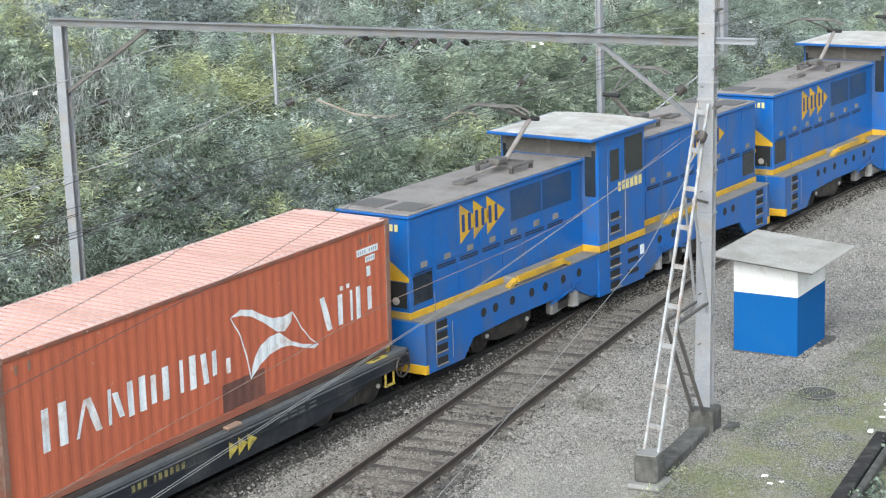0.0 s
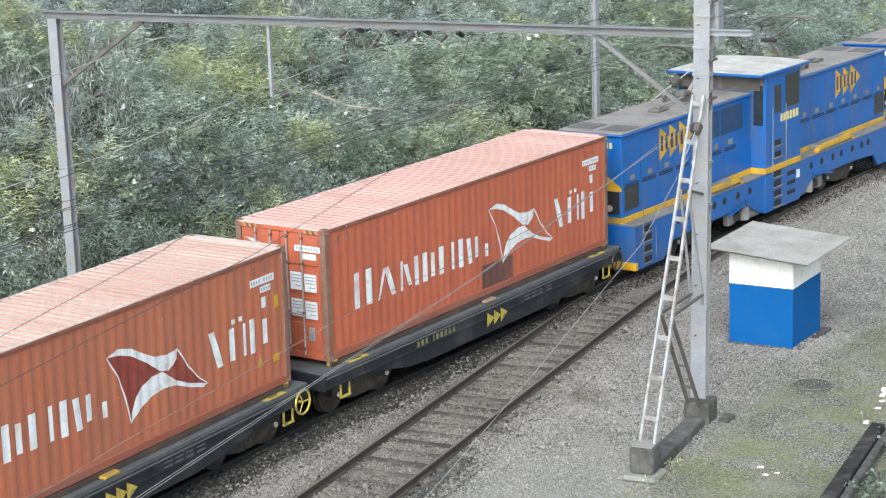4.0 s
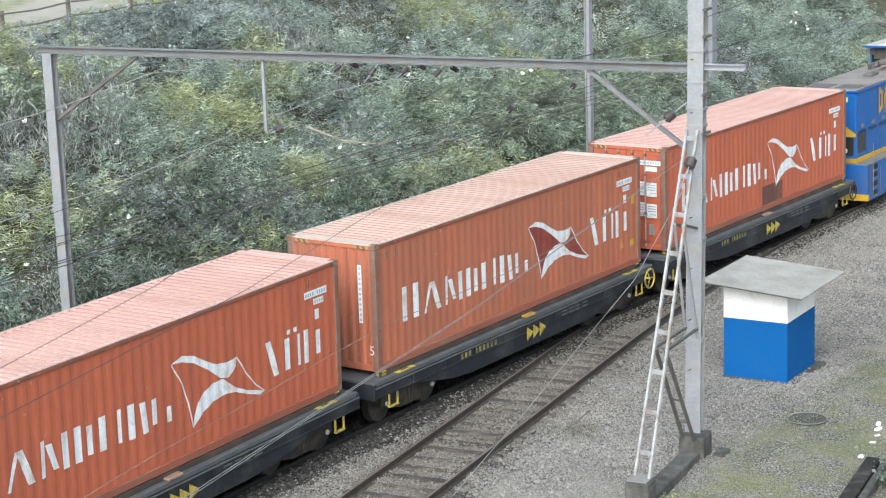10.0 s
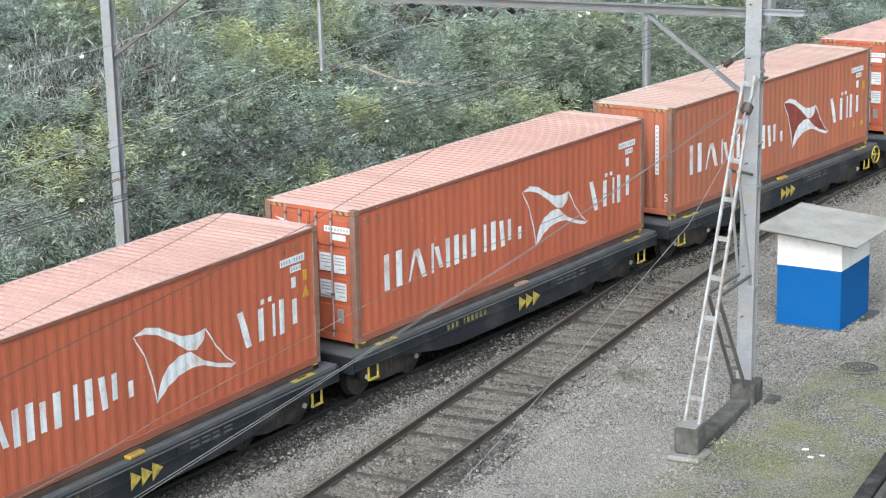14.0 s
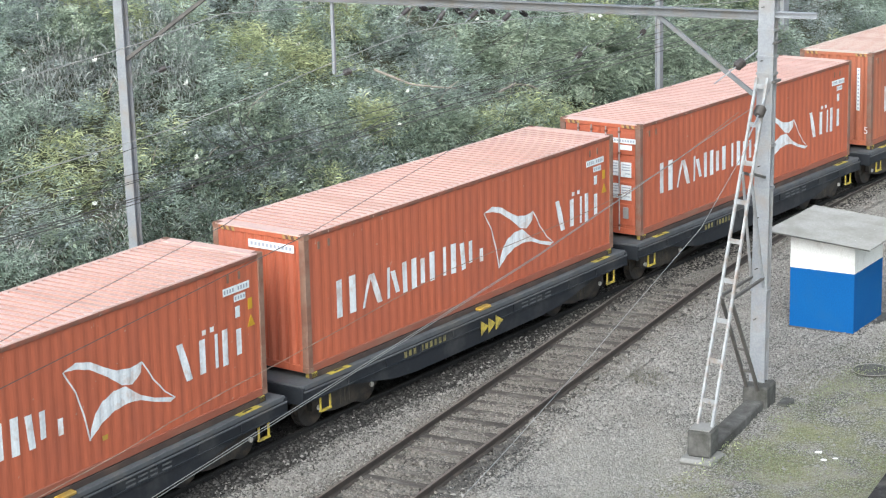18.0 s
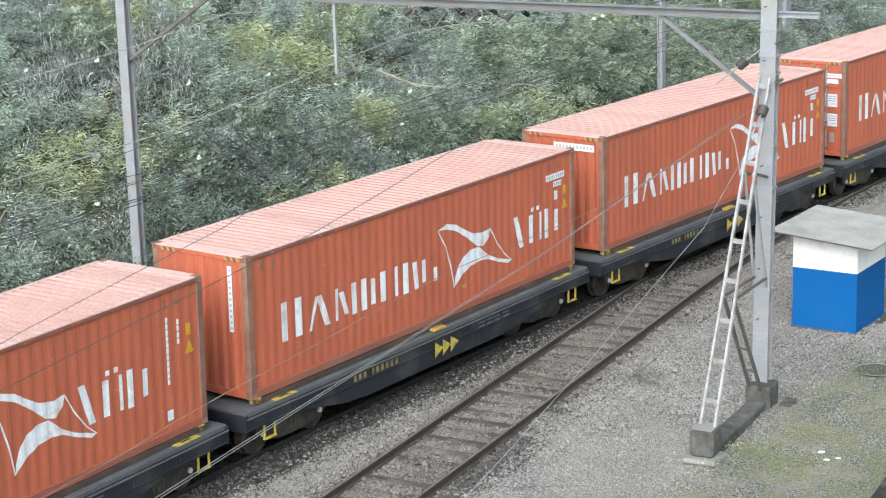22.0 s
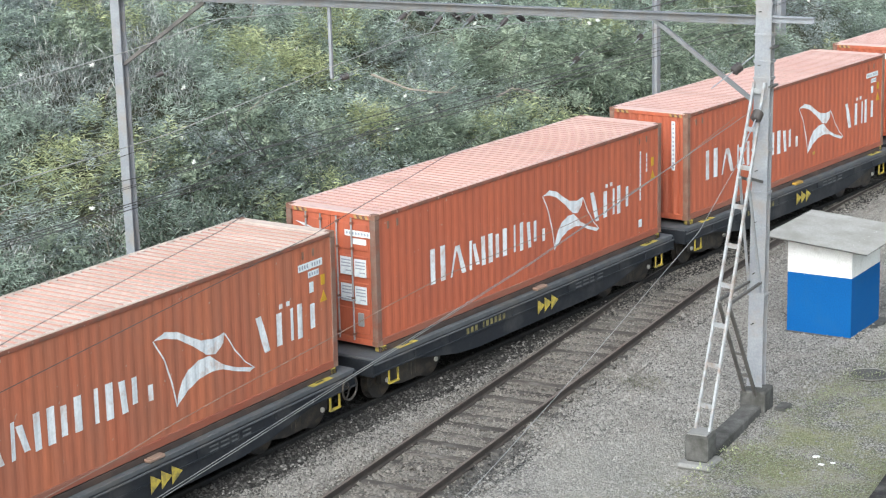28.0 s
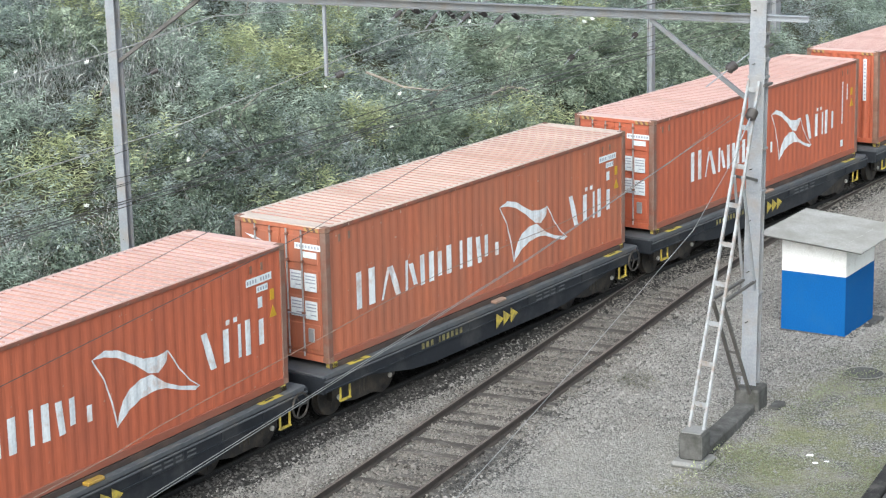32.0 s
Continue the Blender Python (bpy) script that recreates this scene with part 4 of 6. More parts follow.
def build_portal():
    portal = thing("overhead_line_portal", "galvanised steel portal spanning both tracks on two posts", "line portal")
    turn = math.degrees(math.atan2(PL[1] - PR[1], PL[0] - PR[0]))
    base = pose(PR[0], PR[1], 0, 0, 0, turn)
    span = math.hypot(PL[0] - PR[0], PL[1] - PR[1])
    # local x runs along the beam from the near post to the far post
    g = Geo()
    h_post(g, 0, 0, 0.1, 10.2, 0.34, 0.24, 0.03)
    near = part("near_post", g, "galv", portal, at=base @ pose(0, 0, 0, 0, -0.85, 0))
    for z in (6.9, 7.25, 7.8, 8.45, 5.4, 4.5, 2.3):
        part("clamp", Geo().box(-0.19, 0.19, -0.14, 0.14, z, z + 0.05), "galv", near)
    for k in range(14):
        z = 1.7 + k * 0.55
        part("step_peg", Geo().rod((0.05, -0.115 if k % 2 else 0.115, z), (0.05, -0.27 if k % 2 else 0.27, z + 0.01), 0.012, 6), "darksteel", near)
    for z in (6.75, 7.55, 8.75, 9.3):
        part("bracket", Geo().box(-0.24, -0.17, -0.2, 0.2, z, z + 0.045), "darksteel", near)
    g = Geo()
    h_post(g, span, 0, float(ground_z(np.array(PL[0]), np.array(PL[1]))) - 0.3, 8.02, 0.26, 0.24, 0.03)
    part("far_post", g, "galv", portal, at=base)
    g = Geo()
    g.sweep(h_profile(0.22, 0.18, 0.022), (-0.1, 0, BEAM), (span + 0.3, 0, BEAM), (0, 0, 1))
    part("beam_end", Geo().sweep(h_profile(0.16, 0.12, 0.018), (-1.15, 0, BEAM + 0.03), (-0.17, 0, BEAM + 0.03), (0, 0, 1)), "galv", portal, at=base)
    part("beam", g, "darker_galv", portal, at=base)
    part("splice_plate", Geo().box(9.25, 9.95, -0.14, -0.112, BEAM - 0.08, BEAM + 0.10), "galv", portal, at=base)
    for a, b, look_of in (((span - 0.1, 0, 6.4), (span - 2.6, 0, BEAM - 0.1), "darksteel"), ((0.15, 0, 6.45), (2.3, 0, BEAM - 0.1), "darker_galv")):
        part("knee_brace", Geo().bar(a, b, 0.075, 0.085), look_of, portal, at=base)
    hx = 10.38
    part("hanger", Geo().bar((hx, 0, BEAM - 0.1), (hx, 0, BEAM - 1.75), 0.07, 0.07, (0, 1, 0)), "galv", portal, at=base)
    return base, span


PORTAL, SPAN = build_portal()


def build_strut():
    """The ladder-like strut that props the near post, its braces and its concrete foot."""
    strut = thing("ladder_strut", "pale steel ladder-like strut leaning on the post from a concrete foot", "strut")
    foot, top = Vector((32.62, -8.72, 0.42)), Vector((36.0, -8.1, 6.85))
    side = Vector((-0.12, -1, 0)).normalized()
    for k, w0, w1 in ((-1, 0.17, 0.13), (1, 0.17, 0.13)):
        part("rail", Geo().bar(foot + side * k * w0, top + side * k * w1, 0.052, 0.055, (1, 0, 0)), "alu", strut)
    for i in range(9):
        u = 0.07 + i * 0.113
        p = foot.lerp(top, u)
        w = 0.15
        part("rung", Geo().bar(p - side * w, p + side * w, 0.02, 0.10, (0, 0, 1)), "alu", strut)
    mid = foot.lerp(top, 0.36)
    for k in (-1, 1):
        part("tie", Geo().bar(mid + side * 0.15 * k, (36.1, -8.02 - 0.13 * k, 2.6), 0.05, 0.05), "darksteel", strut)
        part("brace", Geo().bar(mid + side * 0.12 * k, (35.75, -8.1 - 0.13 * k, 0.2), 0.06, 0.06), "darksteel", strut)
        up = foot.lerp(top, 0.72)
        part("tie", Geo().bar(up + side * 0.13 * k, (36.1, -8.02 - 0.13 * k, 4.75), 0.05, 0.05), "darksteel", strut)
        part("brace", Geo().bar(up + side * 0.1 * k, (36.05, -8.02 - 0.14 * k, 2.4), 0.05, 0.05), "galv", strut)
    for u in (0.12, 0.24):
        p = mid.lerp(Vector((35.75, -8.1, 0.2)), 0.3 + u * 2)
        part("rung", Geo().bar(p - side * 0.12, p + side * 0.12, 0.03, 0.05), "darksteel", strut)
    base = thing("mast_foundation", "weathered concrete foundation blocks joined by a ground beam", "foundation")
    at = pose(32.55, -8.72, -0.25, 0, 0, 10)
    part("foot_slab", Geo().box(-0.44, 0.3, -0.36, 0.36, 0, 0.13, 0.05), "cement", base, at=at)
    part("foot_block", Geo().box(-0.27, 0.26, -0.24, 0.24, 0.13, 0.68, 0.04), "concrete", base, at=at)
    part("foot_cap", Geo().box(-0.24, 0.23, -0.21, 0.21, 0.68, 0.70, 0.008), "cement", base, at=at)
    part("ground_beam", Geo().box(0.28, 3.2, -0.2, 0.2, 0.0, 0.26, 0.03), "concrete", base, at=at)
    part("stub", Geo().box(3.55, 4.05, -0.62, -0.36, 0.0, 0.12, 0.03), "concrete", base, at=at)
    part("post_block", Geo().box(3.2, 3.85, -0.27, 0.27, 0.0, 0.55, 0.04), "concrete", base, at=at)


build_strut()


# ---- a farther post ----
post = thing("far_line_post", "galvanised steel post of the overhead line at the bank's foot", "line post", at=pose(58.8, 8.0, 0))
g = Geo()
h_post(g, 0, 0, 0.0, 9.5, 0.22, 0.2, 0.025)
part("mast", g, "galv", post)
post = thing("far_line_post", "wide galvanised steel post of the overhead line on the bank", "line post", at=pose(71.8, 10.0, 0))
g = Geo()
h_post(g, 0, 0, 0.3, 10.5, 0.42, 0.3, 0.03)
part("mast", g, "galv", post)


# ---- wires over the tracks ----
def wire(points, r=0.012, material="wire", sag=0.0, label="thin dull overhead wire above the tracks", name="overhead_wire"):
    pts = []
    for a, b in zip(points, points[1:]):
        n = 8
        for i in range(n):
            u = i / n
            pts.append(tuple(a[k] + (b[k] - a[k]) * u - (sag * 4 * u * (1 - u) if k == 2 else 0) for k in range(3)))
    pts.append(points[-1])
    ob = new(name, Geo().tube(pts, r).mesh(name))
    ob.data.materials.append(M[material])
    tagged(ob, label, "wire", "wires of the overhead line")


wire([(22.13, 4.00, 6.82), (26.26, 4.00, 7.20), (30.09, 4.00, 7.51), (32.88, 4.00, 7.86), (36.12, 4.00, 7.64)], 0.012, "pale_line")
wire([(20.30, 1.70, 5.59), (24.14, 1.70, 5.82), (26.31, 1.70, 5.95), (28.69, 1.70, 6.08), (30.40, 1.70, 6.29), (32.22, 1.70, 6.52), (33.97, 1.70, 6.75), (36.68, 1.70, 7.07)], 0.010, "pale_line")
wire([(36.68, 1.70, 7.07), (38.47, 1.70, 7.07), (40.85, 1.70, 6.90), (46.21, 1.70, 6.52), (53.62, 1.70, 5.95)], 0.009, "pale_line")
wire([(4, -0.5, 5.2), (22.3, -0.3, 5.25), (35.3, -0.3, 5.55), (58, 0.2, 5.7), (95, 4, 5.9)], 0.010)
wire([(4, 0.6, 4.3), (24.0, 1.7, 4.75), (37.0, 1.7, 5.1), (60, 2.0, 5.3)], 0.011)
wire([(8, 5.2, 3.4), (26.75, 5.0, 3.7), (41.3, 5.0, 4.1), (70, 7.5, 4.3)], 0.010)
wire([(8, 7.4, 3.2), (30.6, 7.5, 3.75), (44, 7.8, 3.5), (58.8, 7.9, 3.6)], 0.010)
wire([(12, -5.2, 4.0), (19.5, -4.0, 4.94), (24.2, -4.0, 5.66), (34.9, -2.6, 7.6)], 0.007)
wire([(8, -8.1, 5.1), (17.04, -6.43, 5.10), (25.6, -4.84, 5.38), (33.47, -3.38, 6.0), (35.3, -2.9, 7.9)], 0.007)
wire([(4, 1.5, 4.6), (25.5, 1.7, 5.15), (37.0, 1.7, 5.45), (60, 2.2, 5.7)], 0.008)
wire([(8, 5.0, 3.9), (26.75, 5.0, 4.1), (41.3, 5.0, 4.55), (70, 7.5, 4.8)], 0.009)
wire([(21.89, 4.00, 4.75), (26.04, 4.00, 4.95), (29.90, 4.00, 5.27), (32.81, 4.00, 5.52), (36.88, 4.00, 5.98), (39.59, 4.00, 6.24), (41.52, 4.00, 6.35)], 0.008)
wire([(34.9, -1.2, 7.95), (58.5, 5.5, 9.2), (90, 9, 9.6)], 0.016, "cable", 0.3)
wire([(35.6, -4.6, 8.0), (61.0, -1.0, 8.6), (95, 4, 8.8)], 0.013, sag=0.3)
wire([(14.53, -7.60, 3.65), (16.55, -7.60, 3.90), (18.16, -7.60, 4.07), (19.12, -7.60, 4.23), (20.32, -7.60, 4.38), (21.59, -7.60, 4.51), (22.94, -7.60, 4.66), (24.24, -7.60, 4.82), (25.94, -7.60, 4.99), (27.26, -7.60, 5.03), (29.59, -7.60, 5.10), (31.54, -7.60, 5.25), (33.44, -7.60, 5.53), (35.91, -7.60, 6.10)], 0.006, "rusty_wire")
for dz in (0.0, 0.035):
    wire([(8, -13.4, 5.5 + dz), (14.26, -12.27, 5.63 + dz), (24.39, -10.38, 5.88 + dz * 0.6), (35.3, -8.35, 6.42)], 0.005, "cable",
         label="pale steel guy cable tied to the mast", name="guy_cable")
wire([(12, -12.7, 1.6), (23.15, -10.61, 3.13), (26.59, -9.97, 3.67), (32.02, -8.96, 4.62), (35.1, -8.35, 5.75)], 0.007, "cable",
     label="pale steel guy cable tied to the mast", name="guy_cable")


for ends in ([(33.95, 5.0, 5.47), (34.01, 5.0, 5.01), (34.28, 5.0, 4.68), (34.75, 5.0, 4.28)], [(34.32, 5.0, 5.17), (34.45, 5.0, 4.86), (34.77, 5.0, 4.42), (35.21, 5.0, 4.16)],
             [(34.53, 5.0, 5.2), (34.81, 5.0, 4.94), (35.04, 5.0, 4.55), (35.32, 5.0, 4.17)], [(32.98, 5.0, 5.12), (33.29, 5.0, 4.75), (33.86, 5.0, 4.48)]):
    wire(ends, 0.014, label="dark jumper wire hanging below the overhead line", name="jumper_wire")


def insulator(a, b, count=4, radius=0.058):
    """A string of ribbed porcelain discs on a tie rod between a and b."""
    a, b = Vector(a), Vector(b)
    ob = thing("insulator", "dark porcelain strain insulator on a steel tie rod", "insulator", "insulators of the overhead line")
    part("tie_rod", Geo().rod(a, b, 0.014), "galv", ob)
    d = (b - a).normalized()
    for k in range(count):
        p = a.lerp(b, 0.5) + d * (k - count / 2) * 0.075
        part("disc", Geo().rod(p - d * 0.028, p + d * 0.02, radius, 12, radius * 0.55), "porcelain", ob)


insulator((36.1, -8.0, 7.45), (34.9, -7.6, 6.85), 3, 0.11)
insulator((36.0, -8.25, 6.6), (34.8, -8.45, 5.85), 3, 0.12)


def on_beam(y):
    return PR[0] + (PL[0] - PR[0]) * (y - PR[1]) / (PL[1] - PR[1])


for y, dz in ((-2.4, 0.35), (-1.6, 0.3), (-0.8, 0.42), (0.1, 0.3)):
    x = on_beam(y)
    insulator((x - 0.1, y, BEAM - 0.1), (x - 0.8, y - 0.12, BEAM - dz))
    insulator((x + 0.1, y, BEAM - 0.1), (x + 0.8, y + 0.1, BEAM - dz - 0.05))
insulator((on_beam(1.7), 1.7, 6.5), (on_beam(1.7) - 0.7, 1.7, 6.42), 3, 0.08)
insulator((on_beam(6.9), 6.9, 6.3), (on_beam(6.9) - 0.7, 6.9, 6.2), 3, 0.07)
for y, x in ((3.6, 47.2), (4.4, 52.0)):
    insulator((x - 0.5, y, 4.9), (x + 0.5, y + 0.15, 5.2), 3, 0.085)


# ---- the far corner of the yard: old kerb wall, ivy, rubble, cover ----
kerb = thing("old_kerb_wall", "dark weathered concrete kerb wall overgrown with ivy", "wall", at=pose(37.1, -11.55, 0, 0, 0, 11.3))
part("coping", Geo().box(-9, -0.1, -0.30, 0.0, -0.3, 0.06, 0.03), "kerb", kerb)
part("inner_coping", Geo().box(-9, -0.25, -0.48, -0.33, -0.3, 0.02, 0.03), "concrete", kerb)
r_iv = np.random.default_rng(31)
ivy_at = np.stack([r_iv.uniform(28, 41, 150), r_iv.uniform(-15.5, -12.0, 150), r_iv.uniform(0.2, 0.45, 150), r_iv.uniform(0.15, 0.4, 150)], 1)
ivy_at = ivy_at[ivy_at[:, 1] < -12.02 + 0.2 * (ivy_at[:, 0] - 37.1)]
growth("ivy", "green ivy and weeds beside the kerb wall", "leaf_green", 32, ivy_at, 240, (0.07, 0.15), (0.5, 0.8), (0.1, 0.5))
tuft = np.stack([r_iv.uniform(31, 56, 4200), r_iv.uniform(-13.5, -7.2, 4200), r_iv.uniform(0.08, 0.3, 4200), r_iv.uniform(0.01, 0.04, 4200)], 1)
tuft = tuft[(blot(tuft[:, 0], tuft[:, 1], 1.3, 2.0) + 0.8 * np.sin(tuft[:, 0] * 4.1 + tuft[:, 1] * 5.3) > 0.0) & (tuft[:, 1] < -8.6 + 0.06 * (tuft[:, 0] - 40))]
growth("grass_tufts", "short mossy grass tufts on the yard's bare soil", "grass", 33, tuft, 420, (0.03, 0.08), (0.12, 0.25), (0.1, 0.5), 0.5, 0.5)
weed_at = np.array([(36.2, -5.25, 0.5, 0.12), (36.6, -5.0, 0.35, 0.1), (35.8, -5.4, 0.3, 0.08), (36.0, -4.9, 0.25, 0.1)])
growth("dead_weeds", "dark withered weeds on the gravel", "weed", 34, weed_at, 700, (0.05, 0.14), (0.1, 0.2), (0.1, 0.6), 0.8, 0.2)
foot_at = np.array([(32.1, -9.05, 0.25, 0.12), (33.1, -9.0, 0.3, 0.14), (31.6, -9.1, 0.25, 0.08), (33.6, -8.8, 0.2, 0.1)])
growth("foot_weeds", "fresh green weeds round the foundation", "leaf_yellow", 35, foot_at, 420, (0.04, 0.11), (0.25, 0.45), (0.1, 0.5), 0.8, 0.4)
cover = thing("ground_cover", "round weathered concrete cover flush with the ground", "manhole cover", at=pose(39.6, -9.05, -0.215))
part("lid", Geo().rod((0, 0, -0.02), (0, 0, 0.004), 0.42, 24), "concrete", cover)
part("rim", Geo().tube([(0.45 * math.cos(a), 0.45 * math.sin(a), 0.0) for a in np.linspace(0, math.tau, 25)], 0.012), "gravel", cover)
for x, y, s in ((34.07, -10.48, 0.07), (33.75, -10.75, 0.06), (33.95, -10.9, 0.05), (39.97, -10.6, 0.09), (39.6, -10.75, 0.1), (39.2, -10.9, 0.07), (37.6, -11.2, 0.1), (38.7, -11.0, 0.07),
                (28.0, -3.1, 0.06)):
    ob = part("rubble", Geo().box(-s, s, -s * 0.6, s * 0.6, 0, s * 0.6, s * 0.2), "hutwhite", at=pose(x, y, float(ground_z(np.array(x), np.array(y))) - 0.01, 4, 6, x * 77))
    tagged(ob, "broken piece of white painted masonry", "rubble", "rubble in the yard")


# ---- the boxes ----
BL, BW, BH = 12.192, 2.438, 2.896


def ribbed(x0, x1, z0, z1, y, out, pitch=0.28, depth=0.012):
    """A pressed side wall with upright ribs, facing out (-1 or 1) along y."""
    g = Geo()
    n = max(1, round((x1 - x0) / pitch))
    p = (x1 - x0) / n
    xs = []
    for i in range(n):
        a = x0 + i * p
        xs += [(a, 0), (a + 0.26 * p, 0), (a + 0.5 * p, 1), (a + 0.76 * p, 1)]
    xs.append((x1, 0))
    v = []
    for x, k in xs:
        yy = y - out * depth * k
        v += [(x, yy, z0), (x, yy, z1)]
    f = [(2 * i, 2 * i + 2, 2 * i + 3, 2 * i + 1) if out < 0 else (2 * i, 2 * i + 1, 2 * i + 3, 2 * i + 2) for i in range(len(xs) - 1)]
    return g.add(v, f)


WALL_Y = -BW / 2 + 0.026
RIB_PITCH, RIB_DEPTH = (BL - 0.32) / 42, 0.009


def rib_y(x):
    """How deep the near wall lies at x, from its outermost plane."""
    u = ((x - 0.16) / RIB_PITCH) % 1.0
    return RIB_DEPTH * float(np.interp(u, [0, 0.26, 0.5, 0.76, 1.0], [0, 0, 1, 1, 0]))


def clip(poly, x, keep):
    """The part of a plan polygon on one side of the upright line at x."""
    out = []
    for (ax, az), (bx, bz) in zip(poly, poly[1:] + poly[:1]):
        ina, inb = (ax - x) * keep >= 0, (bx - x) * keep >= 0
        if ina:
            out.append((ax, az))
        if ina != inb:
            k = (x - ax) / (bx - ax)
            out.append((x, az + (bz - az) * k))
    return out


def painted(poly, lift=0.003):
    """Paint that follows the ribs of the near wall; poly is a list of (x, z)."""
    g, seen = Geo(), {}
    lo, hi = min(p[0] for p in poly), max(p[0] for p in poly)
    cuts = [0.16 + RIB_PITCH * (i + f) for i in range(-1, 44) for f in (0, 0.26, 0.5, 0.76)]
    cuts = [lo - 1e-4] + [c for c in cuts if lo < c < hi] + [hi + 1e-4]
    for a, b in zip(cuts, cuts[1:]):
        q = clip(clip(poly, a, 1), b, -1)
        if len(q) > 2:
            face = []
            for x, z in q:
                key = (round(x, 4), round(z, 4))
                if key not in seen:
                    seen[key] = len(g.v)
                    g.v.append((x, WALL_Y + rib_y(x) - lift, z))
                if seen[key] not in face:
                    face.append(seen[key])
            if len(face) > 2:
                g.f.append(tuple(face))
    return g


def on_side(poly, y=-BW / 2 + 0.022, t=0.006):
    return Geo().slab(poly, y - t, y)


def make_shared():
    S = {}
    S["side"] = ribbed(0.16, BL - 0.16, 0.16, BH - 0.10, WALL_Y, -1, RIB_PITCH, RIB_DEPTH).mesh("side_panel")
    S["far_side"] = ribbed(0.16, BL - 0.16, 0.16, BH - 0.10, -WALL_Y, 1, RIB_PITCH, RIB_DEPTH).mesh("side_panel")
    g = Geo()
    n = 52
    p = (BL - 0.5) / n
    v = []
    for i in range(n):
        a = 0.25 + i * p
        for dx, dz in ((0, 0), (0.58 * p, 0), (0.66 * p, -0.03), (0.92 * p, -0.03)):
            v += [(a + dx, -BW / 2 + 0.09, BH - 0.006 + dz), (a + dx, BW / 2 - 0.09, BH - 0.006 + dz)]
    g.add(v, [(2 * i, 2 * i + 2, 2 * i + 3, 2 * i + 1) for i in range(len(v) // 2 - 1)])
    strips = len(g.f)
    for a, b in ((0.0, 0.26), (BL - 0.27, BL)):
        g.box(a, b, -BW / 2 + 0.09, BW / 2 - 0.09, BH - 0.03, BH - 0.006)
    g.box(0.02, BL - 0.02, -BW / 2 + 0.015, -BW / 2 + 0.095, BH - 0.02, BH - 0.002)
    g.box(0.02, BL - 0.02, BW / 2 - 0.095, BW / 2 - 0.015, BH - 0.02, BH - 0.002)
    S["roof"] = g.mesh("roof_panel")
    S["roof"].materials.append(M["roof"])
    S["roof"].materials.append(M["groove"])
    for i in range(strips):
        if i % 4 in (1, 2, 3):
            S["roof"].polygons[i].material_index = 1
    S["top_rail"] = Geo().box(0.16, BL - 0.16, -0.03, 0.03, -0.10, -0.022, 0.008).mesh("top_rail")
    S["bottom_rail"] = Geo().box(0.16, BL - 0.16, -0.03, 0.03, 0, 0.16, 0.01).mesh("bottom_rail")
    S["post"] = Geo().box(-0.08, 0.08, -0.075, 0.075, 0.12, BH - 0.12, 0.012).mesh("corner_post")
    S["casting"] = Geo().box(-0.09, 0.09, -0.083, 0.083, 0, 0.12, 0.012).mesh("corner_casting")
    S["header"] = Geo().box(-0.05, 0.05, -BW / 2 + 0.16, BW / 2 - 0.16, BH - 0.13, BH - 0.03, 0.01).mesh("header")
    S["footer"] = Geo().box(-0.05, 0.05, -BW / 2 + 0.16, BW / 2 - 0.16, 0.0, 0.15, 0.01).mesh("footer")
    # plain end wall with upright ribs
    g = Geo()
    n = 8
    p = (BW - 0.3) / n
    v = []
    for i in range(n):
        a = -BW / 2 + 0.15 + i * p
        for dy, k in ((0, 0), (0.3 * p, 0), (0.5 * p, 1), (0.8 * p, 1)):
            v += [(0.06 - 0.045 * (1 - k), a + dy, 0.14), (0.06 - 0.045 * (1 - k), a + dy, BH - 0.12)]
    v += [(0.015, BW / 2 - 0.15, 0.14), (0.015, BW / 2 - 0.15, BH - 0.12)]
    g.add(v, [(2 * i, 2 * i + 1, 2 * i + 3, 2 * i + 2) for i in range(len(v) // 2 - 1)])
    S["end"] = g.mesh("end_wall")
    # a door leaf with three deep horizontal bands
    w = BW / 2 - 0.17
    S["door"] = Geo().box(0.03, 0.08, 0.01, w, 0.16, BH - 0.14).mesh("door")
    S["panels"] = [Geo().box(0.0, 0.03, 0.04, w - 0.04, z0, z1, 0.02).mesh("door_panel") for z0, z1 in ((0.25, 0.80), (0.92, 1.38), (1.50, 1.96), (2.08, 2.66))]
    S["bar"] = Geo().rod((-0.05, 0, 0.1), (-0.05, 0, BH - 0.1), 0.019, 8).mesh("locking_bar")
    S["bracket"] = Geo().box(-0.075, -0.01, -0.035, 0.035, 0, 0.06, 0.01).mesh("bar_bracket")
    S["handle"] = Geo().tube([(-0.07, 0, 0), (-0.09, 0.12, 0.01), (-0.09, 0.5, 0.0)], 0.015).mesh("handle")
    S["sticker"] = Geo().box(-0.004, 0.0, -0.2, 0.2, -0.17, 0.17).mesh("sticker")
    S["long_line"] = Geo().box(-0.0065, -0.0045, -0.16, 0.16, 0, 0.022).mesh("printed_line")
    S["short_line"] = Geo().box(-0.0065, -0.0045, -0.16, 0.02, 0, 0.022).mesh("printed_line")
    S["glyph"] = Geo().box(-0.0065, -0.0045, -0.035, 0.035, -0.03, 0.03).mesh("printed_mark")
    S["stripe"] = Geo().add([(0, 0, 0), (0, 0.07, 0), (0, 0.11, 0.08), (0, 0.04, 0.08)], [(0, 3, 2, 1)]).mesh("stripe")
    return S


SH = make_shared()

